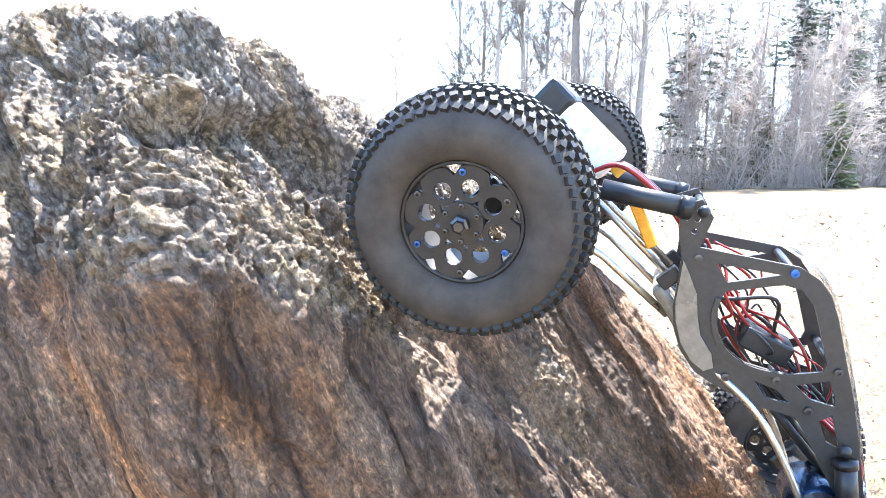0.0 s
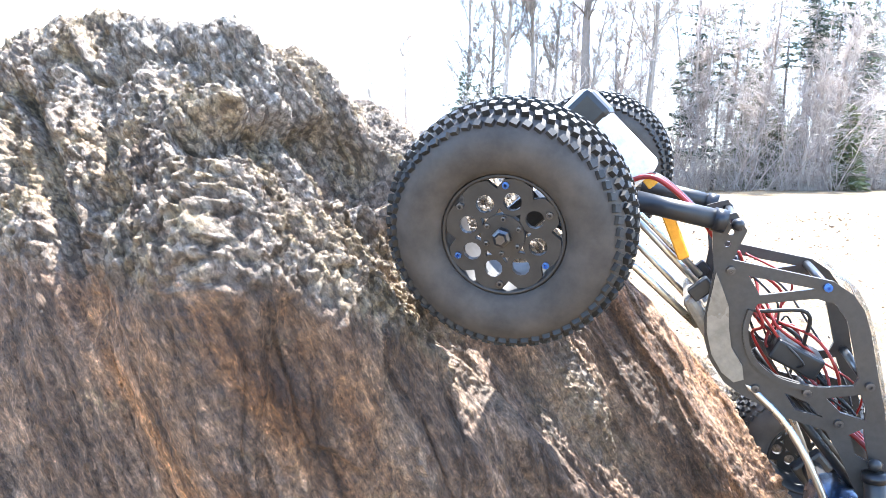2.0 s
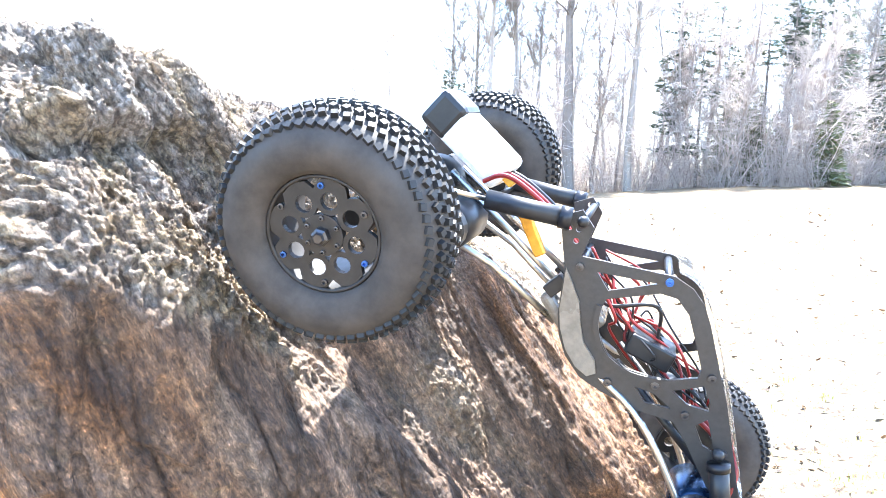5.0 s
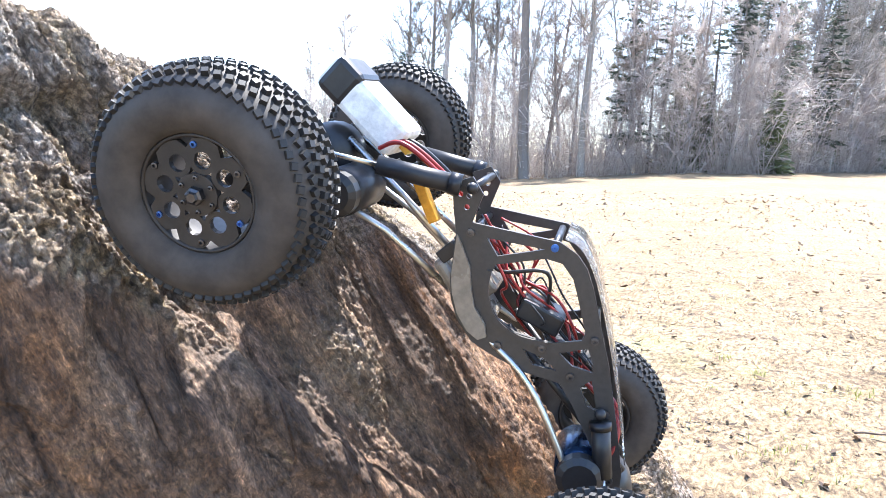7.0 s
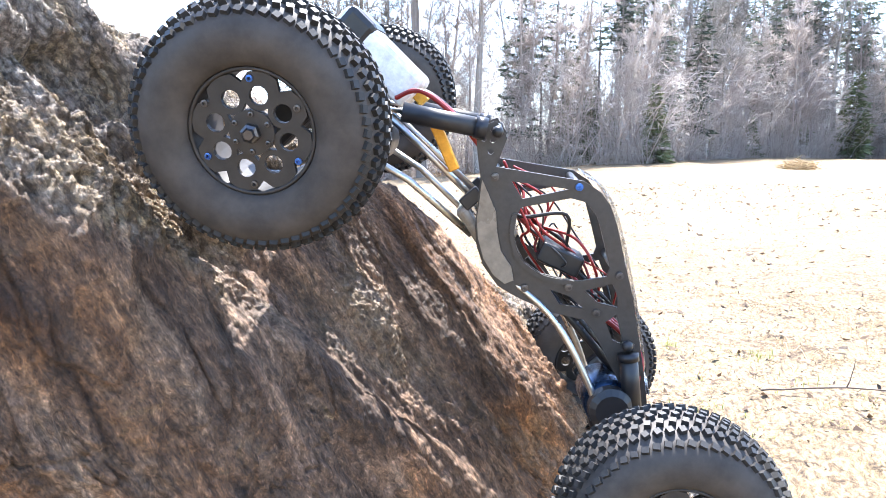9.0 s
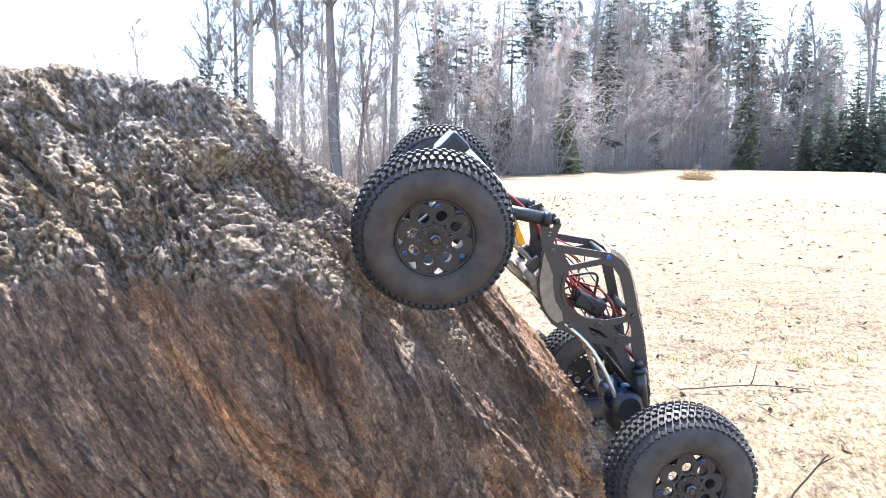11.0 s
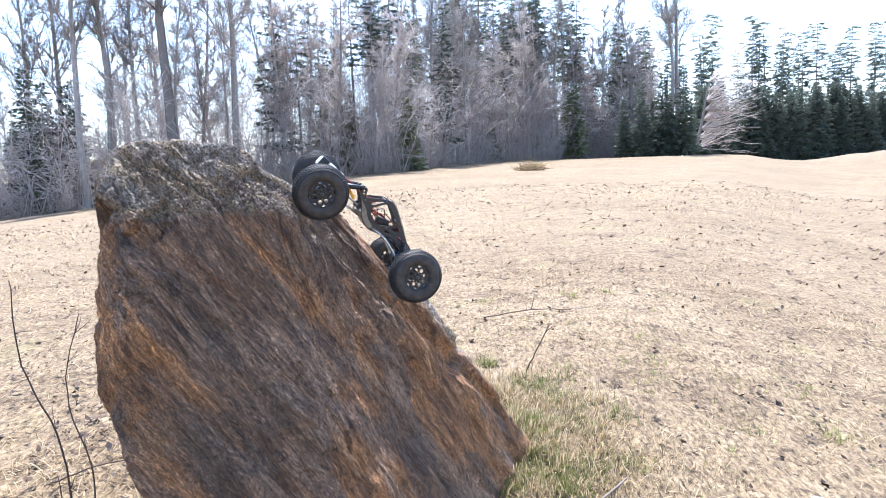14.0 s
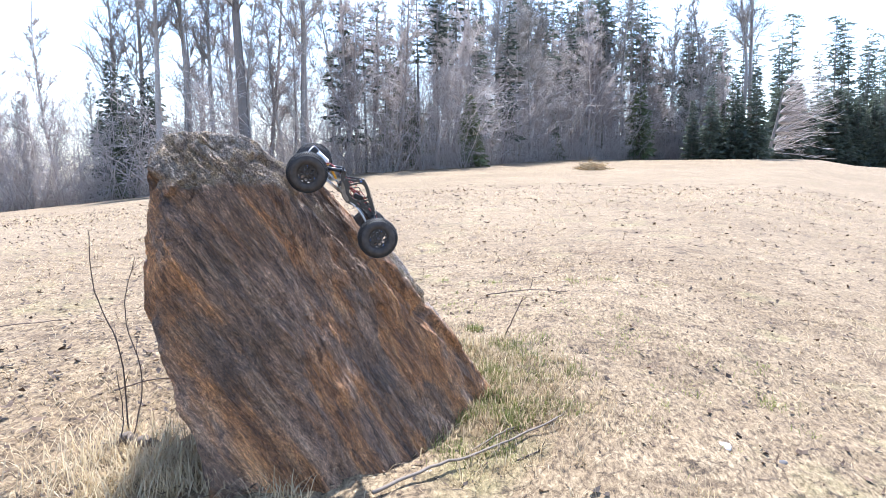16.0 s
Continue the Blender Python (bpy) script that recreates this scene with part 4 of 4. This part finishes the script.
plant("bare_d", 0.9, 41.0, 0.8, 0.0)
plant("bare_a", 2.9, 41.5, 0.85)
plant("bare_b", -1.6, 43.0, 0.70)
plant("bare_a", -3.2, 45.0, 0.75)
plant("bare_a", -4.4, 46.0, 0.70)
plant("bare_c", -6.6, 46.0, 0.62)
plant("fir_a", 4.6, 44.0, 0.60)
rng = random.Random(99)
for k in range(185):
    x = rng.uniform(-26, 31) if k % 3 else rng.uniform(8, 31)
    y = wood_edge(x) + abs(rng.gauss(0, 8)) + 0.5
    far = y / 75
    if x < -3.0:
        kind = rng.choice(("bare_c", "bare_c", "fir_b", "fir_b", "fir_c", "bare_a"))
        scale = rng.uniform(0.30, 0.46) * (1.3 if kind[:3] == "fir" else 1.0)
    elif x < 3.6:
        kind = rng.choice(("bare_a", "bare_c", "bare_c", "bare_b"))
        scale = rng.uniform(0.45, 0.75)
    else:
        kind = rng.choice(("bare_a", "bare_b", "bare_c", "bare_c", "bare_a", "bare_c", "bare_b", "bare_c", "fir_a", "pine_a", "pine_b"))
        scale = rng.uniform(0.50, 0.78) * (0.62 + 0.4 * min(far, 1)) * (1.0 if kind[:4] == "bare" else 0.95)
    plant(kind, x, y, scale)
for k in range(30):
    x = rng.uniform(4, 31)
    plant(rng.choice(("fir_c", "bare_c", "fir_a", "bare_c", "bare_c")), x, wood_edge(x) + rng.uniform(-0.5, 5), rng.uniform(0.4, 0.85))
for k in range(22):
    x = rng.uniform(6, 31)
    plant("fir_c", x, wood_edge(x) + rng.uniform(2, 9), rng.uniform(0.35, 0.70))
# the dark stand of firs beyond, with pines over it
for k in range(230):
    x = rng.uniform(54.5, 96)
    plant("fir_b", x, 111 + rng.uniform(0, 8) + 0.10 * (x - 58), rng.uniform(0.65, 1.05))
for k in range(52):
    plant(rng.choice(("pine_a", "pine_b")), rng.uniform(50, 108), 124 + rng.uniform(0, 14), rng.uniform(0.78, 1.15))


# a dark clump of young firs round two tall trunks at the corner of the woods
for x, y, scale in ((22.6, 63.0, 0.40), (23.6, 62.4, 0.50), (24.4, 63.4, 0.36), (25.3, 62.6, 0.55), (26.0, 63.8, 0.48), (26.9, 63.0, 0.62), (27.5, 64.2, 0.50)):
    plant("fir_b", x + 3.4, y, scale)
plant("bare_b", 29.7, 64.5, 0.85)
plant("bare_b", 30.6, 65.0, 0.90)


def build_brush():
    """Saplings and undergrowth that fill the woods' edge."""
    rng = random.Random(4)
    c = Cloud()
    for k in range(6200):
        x = rng.uniform(-42, 31)
        y = wood_edge(x) + rng.expovariate(1 / 6.0)
        x = across(x)
        z = float(ground_height(x, y))
        h = rng.uniform(0.8, 2.4) ** 2 * DEEP
        stem = wander(rng, Vector((x, y, z - 0.1)), Vector((rng.gauss(0, 0.25), rng.gauss(0, 0.25), 1)), h, 4, 0.16)
        c.limb(stem, 0.034, 0.008, 3)
        for _ in range(30):
            j = rng.randint(1, 4)
            w = Vector((rng.gauss(0, 1), rng.gauss(0, 1), rng.uniform(-0.5, 1.2))).normalized() * (0.35 + h * rng.uniform(0.06, 0.22))
            c.leaf(stem[j].lerp(stem[j - 1], rng.random()), w, w.orthogonal().normalized() * 0.045)
    tagged(c.make("undergrowth", BARK_RED), "bare reddish-brown saplings and undergrowth along the woods", "undergrowth", "", "stuff")


build_brush()


def leaning_tree(x, y):
    """A bowed bare tree whose pale branches all sweep to one side."""
    rng = random.Random(17)
    z = float(ground_height(x, y))
    tree = thing("leaning_tree", pose(x, y, z - 0.1) @ Matrix.Scale(DEEP, 4), "bowed bare tree with pale branches sweeping to one side", "tree")
    trunk, crown = Cloud(), Cloud()
    stem = wander(rng, Vector((0, 0, 0)), Vector((0.35, 0, 1)), 5.5, 8, 0.06)
    trunk.limb(stem, 0.14, 0.04, 7)
    for k in range(130):
        p = stem[rng.randint(1, 8)]
        limb = wander(rng, p, Vector((1.0, rng.gauss(0, 0.35), rng.uniform(-0.25, 0.75))), rng.uniform(2.0, 4.6), 5, 0.07, 0.03)
        crown.limb(limb, 0.03, 0.008, 3)
        for _ in range(9):
            j = rng.randint(1, 4)
            w = Vector((rng.uniform(0.5, 1.2), rng.gauss(0, 0.4), rng.gauss(0.15, 0.35))) * rng.uniform(0.4, 1.1)
            crown.leaf(limb[j], w, w.orthogonal().normalized() * 0.03)
    trunk.make("trunk", BARK_GREY, tree)
    crown.make("crown", BARK_RED, tree, "pale bare branches sweeping to one side")


leaning_tree(53.0, 71.0)

# ---------------------------------------------------------------- grass, sticks and stones
def on_ground(x, y):
    return float(ground_height(x, y))


def build_blades(name, seed, count, spread_x, spread_y, low, high, mat, label, clumps=0, lay=0.9):
    """Blades of grass, most of them lying; in tufts where clumps are given. With no spread they thin out over the meadow."""
    rng = np.random.default_rng(seed)
    grow = np.ones(count)
    n = clumps or count
    if spread_x:
        x, y = rng.normal(sum(spread_x) / 2, (spread_x[1] - spread_x[0]) / 3.4, n), rng.normal(sum(spread_y) / 2, (spread_y[1] - spread_y[0]) / 3.4, n)
    else:
        r, a = (7 if clumps else 22) * rng.random(n) ** 1.6, rng.uniform(-math.pi, math.pi, n)
        x, y = 0.9 + r * np.sin(a), 0.6 + r * np.cos(a)
    if clumps:
        pick = rng.integers(0, clumps, count)
        size = 0.02 + 0.05 * rng.random(clumps)
        x, y = x[pick] + rng.normal(0, 1, count) * size[pick], y[pick] + rng.normal(0, 1, count) * size[pick]
    if not spread_x:
        grow = 0.8 + np.hypot(x - 0.9, y - 0.6) / 7
    z = ground_height(x, y) - 0.005 + 0.02 * fractal(np.stack([x, y, 0 * x], 1) * 6, 2, 5)
    a = rng.uniform(0, 2 * math.pi, count)
    lean = rng.uniform(0.15 if spread_x else 0.75, 1.0, count) * lay
    length = rng.uniform(low, high, count) * np.sqrt(grow)
    way = np.stack([np.cos(a) * lean, np.sin(a) * lean, np.sqrt(np.clip(1 - lean**2, 0.02, 1))], 1)
    side = np.stack([-np.sin(a), np.cos(a), 0 * a], 1) * (rng.uniform(0.0010, 0.0024, count) * grow)[:, None]
    base = np.stack([x, y, z], 1)
    mid = base + way * (length * 0.55)[:, None]
    droop = way * np.array([1, 1, 0.35])
    tip = mid + droop * (length * 0.5)[:, None]
    v = np.stack([base - side, base + side, mid + side * 0.8, mid - side * 0.8, tip], 1).reshape(-1, 3)
    faces = []
    for k in range(count):
        o = 5 * k
        faces += [(o, o + 1, o + 2, o + 3), (o + 3, o + 2, o + 4)]
    tagged(mesh_object(name, v, faces, mat), label, "grass", "", "stuff")


def build_litter():
    """Curled dead leaves strewn over the meadow."""
    rng = np.random.default_rng(12)
    n = 34000
    r = 26 * rng.random(n) ** 1.35
    a = rng.uniform(-math.pi, math.pi, n)
    x, y = 0.9 + r * np.sin(a), 1.0 + r * np.cos(a)
    z = ground_height(x, y) + 0.012 + 0.015 * rng.random(n)
    v, f = [], []
    for k in range(n):
        size = rng.uniform(0.005, 0.017) * (1 + r[k] / 10) * rng.choice((0.6, 1.0, 1.0, 1.5))
        slim, curl = rng.uniform(0.35, 1.1), rng.uniform(0.1, 0.7)
        m = Matrix.Translation((x[k], y[k], z[k])) @ Euler((rng.normal(0, 0.25), rng.normal(0, 0.25), rng.uniform(0, 6.28))).to_matrix().to_4x4()
        o = len(v)
        v += [m @ (Vector(q) * size) for q in ((-1, 0, curl), (-0.4, -0.55 * slim, 0.1), (0.1, -0.3 * slim, 0), (0.7, -0.5 * slim, 0.6 * curl), (1.2, 0.05, curl), (0.5, 0.3 * slim, 0.1), (-0.1, 0.6 * slim, 0.2))]
        f += [(o, o + 1, o + 2, o + 6), (o + 2, o + 3, o + 5, o + 6), (o + 3, o + 4, o + 5)]
    tagged(mesh_object("leaf_litter", v, f, LITTER), "dark curled dead leaves strewn over the meadow", "leaves", "", "stuff")


def build_stick(name, points, r0, r1, label, category="stick", shoots=0, seed=1, mat=None):
    bm = bmesh.new()
    rng = random.Random(seed)
    pts = [Vector(p) for p in points]
    line = []
    for i, p in enumerate(curve_points(pts, 6)):
        line.append(p + Vector([rng.gauss(0, r0 * 0.35) for _ in range(3)]))
    put_rod(bm, line, r0, 7, r1)
    for _ in range(shoots):
        j = rng.randint(len(line) // 4, len(line) - 2)
        q = [line[j]]
        d = (line[j + 1] - line[j]).normalized() + Vector([rng.gauss(0, 0.6) for _ in range(3)])
        length = rng.uniform(0.03, 0.12)
        for _ in range(4):
            d = (d + Vector([rng.gauss(0, 0.15) for _ in range(3)])).normalized()
            q.append(q[-1] + d * length / 4)
        put_rod(bm, q, r1 * 1.2, 4, r1 * 0.5)
    return tagged(part(name, bm, mat or TWIG, None, "", True), label, category)


def build_stone(x, y, size, seed, colour, label):
    bm = bmesh.new()
    bmesh.ops.create_icosphere(bm, subdivisions=3, radius=1.0)
    for v in bm.verts:
        d = v.co.copy()
        v.co = d * (1 + 0.28 * noise.noise(d * 1.4 + Vector((seed, 0, 0))) + 0.10 * noise.noise(d * 4 + Vector((0, seed, 0))))
        v.co = Vector((v.co.x * size, v.co.y * size * 0.8, v.co.z * size * 0.55))
    ob = part("stone", bm, colour, None, "", True)
    ob.matrix_world = pose(x, y, on_ground(x, y) + size * 0.2, 0, 0, seed * 40)
    return tagged(ob, label, "stone")


STONE = plain("pale_stone", (0.42, 0.38, 0.34), 0.85, 0, 0.35, 40, 0.002)
STONE_DARK = plain("dark_stone", (0.10, 0.09, 0.085), 0.85, 0, 0.35, 40, 0.002)
BLEACHED = varied("bleached_wood", [(0.2, (0.13, 0.095, 0.07)), (0.8, (0.25, 0.20, 0.155))], 0.85, 80)

build_blades("dry_grass", 21, 110000, None, None, 0.03, 0.09, STRAW, "matted dry straw grass of the meadow", 0, 0.99)
build_blades("grass_tufts", 22, 36000, None, None, 0.02, 0.06, STRAW, "tufts of dry grass standing in the meadow", 2600, 0.99)
build_blades("long_dry_grass", 23, 11000, (1.15, 1.9), (-0.135, 1.01), 0.05, 0.14, STRAW, "long dry grass at the foot of the boulder", 170, 0.93)
build_blades("foot_grass", 24, 2600, (-0.10, 0.60), (-0.497, -0.015), 0.05, 0.16, STRAW, "long dry grass at the foot of the boulder", 40, 0.85)
build_blades("green_grass", 25, 10000, (1.15, 1.85), (-0.135, 0.829), 0.04, 0.11, GREENS, "fresh green grass at the foot of the boulder", 40, 0.7)
build_blades("green_tufts", 26, 6000, (1.3, 3.0), (0.2, 2.4), 0.02, 0.07, GREENS, "sparse fresh green grass in the meadow", 130, 0.8)
build_litter()
g = on_ground
build_stick("fallen_branch", [(0.88, -0.497, g(0.88, -0.497) + 0.02), (1.10, -0.316, g(1.10, -0.316) + 0.05), (1.35, -0.147, g(1.35, -0.147) + 0.05), (1.70, 0.034, g(1.70, 0.034) + 0.06)], 0.007, 0.004, "long bleached fallen branch lying by the boulder", "branch", 3, 3, BLEACHED)
build_stick("fallen_branch", [(1.25, -0.147, g(1.25, -0.147) + 0.02), (1.42, -0.039, g(1.42, -0.039) + 0.05), (1.55, 0.046, g(1.55, 0.046) + 0.04)], 0.005, 0.003, "short bleached fallen branch lying by the boulder", "branch", 1, 5, BLEACHED)
build_stick("standing_stick", [(1.72, 0.979, g(1.72, 0.979)), (1.76, 0.913, g(1.76, 0.913) + 0.15), (1.80, 0.841, g(1.80, 0.841) + 0.30)], 0.004, 0.0025, "thin dark dead stem standing in the meadow", "stick", 1, 7)
build_stick("bare_shoot", [(0.03, -0.045, g(0.03, -0.045)), (0.02, -0.039, 0.45), (-0.06, -0.027, 0.68), (-0.07, -0.015, 0.90)], 0.0032, 0.0014, "thin bare shoot growing beside the boulder", "shrub", 3, 9)
build_stick("bare_shoot", [(0.05, -0.063, g(0.05, -0.063)), (0.09, -0.051, 0.36), (0.04, -0.039, 0.60), (0.08, -0.015, 0.80)], 0.0028, 0.0012, "thin bare shoot growing beside the boulder", "shrub", 4, 11)
build_stick("bare_shoot", [(0.02, -0.195, g(0.02, -0.195)), (0.05, -0.171, 0.24), (0.03, -0.147, 0.42)], 0.0028, 0.0012, "thin bare shoot growing beside the boulder", "shrub", 2, 13)
build_stick("fallen_twig", [(-1.35, 1.642, g(-1.35, 1.642) + 0.03), (-1.05, 1.708, g(-1.05, 1.708) + 0.05), (-0.75, 1.793, g(-0.75, 1.793) + 0.05)], 0.004, 0.0025, "thin twig lying in the meadow", "twig", 1, 15)
build_stick("fallen_twig", [(-0.15, 0.467, g(-0.15, 0.467) + 0.02), (0.02, 0.497, g(0.02, 0.497) + 0.05), (0.30, 0.528, g(0.30, 0.528) + 0.05)], 0.0035, 0.002, "thin twig lying in the meadow", "twig", 1, 17)
build_stick("fallen_twig", [(1.45, -0.195, g(1.45, -0.195) + 0.02), (1.62, -0.123, g(1.62, -0.123) + 0.03), (1.80, -0.063, g(1.80, -0.063) + 0.02)], 0.0035, 0.002, "thin twig lying in the meadow", "twig", 2, 19)
build_stick("fallen_twig", [(1.9, 2.034, g(1.9, 2.034) + 0.03), (2.2, 2.004, g(2.2, 2.004) + 0.06), (2.5, 2.046, g(2.5, 2.046) + 0.03)], 0.004, 0.0025, "thin twig lying in the meadow", "twig", 2, 21)
build_stick("fallen_log", [(0.02, -0.117, g(0.02, -0.117) + 0.03), (0.08, -0.135, g(0.08, -0.135) + 0.035), (0.15, -0.147, g(0.15, -0.147) + 0.03)], 0.022, 0.018, "short pale weathered log end lying by the boulder", "log", 0, 23, BLEACHED)
build_stone(2.33, 0.009, 0.035, 1, STONE, "pale stone half sunk in the meadow")
build_stone(2.31, -0.045, 0.040, 2, STONE_DARK, "dark stone half sunk in the meadow")
build_stone(2.40, -0.075, 0.045, 3, STONE, "pale flat stone half sunk in the meadow")
build_stone(2.62, -0.165, 0.030, 4, STONE_DARK, "dark stone half sunk in the meadow")
build_stone(1.10, -0.268, 0.022, 5, STONE, "small pale stone by the boulder")


def build_brush_pile():
    rng = random.Random(31)
    c = Cloud()
    for k in range(260):
        r, a = 0.5 * rng.random() ** 0.5, rng.uniform(0, 6.28)
        r *= DEEP
        p = Vector((17.85 + r * math.cos(a), 38.5 + r * math.sin(a), ground_height(17.85, 38.5) + 0.7 * (1.0 - r) * rng.random()))
        w = Vector((rng.gauss(0, 1), rng.gauss(0, 1), rng.gauss(0, 0.4))).normalized() * rng.uniform(0.3, 0.8)
        c.limb([p, p + w * 0.5, p + w], 0.025, 0.012, 3)
    tagged(c.make("cut_brush", STRAW), "low pile of pale cut brush in the meadow", "brush", "", "stuff")


build_brush_pile()
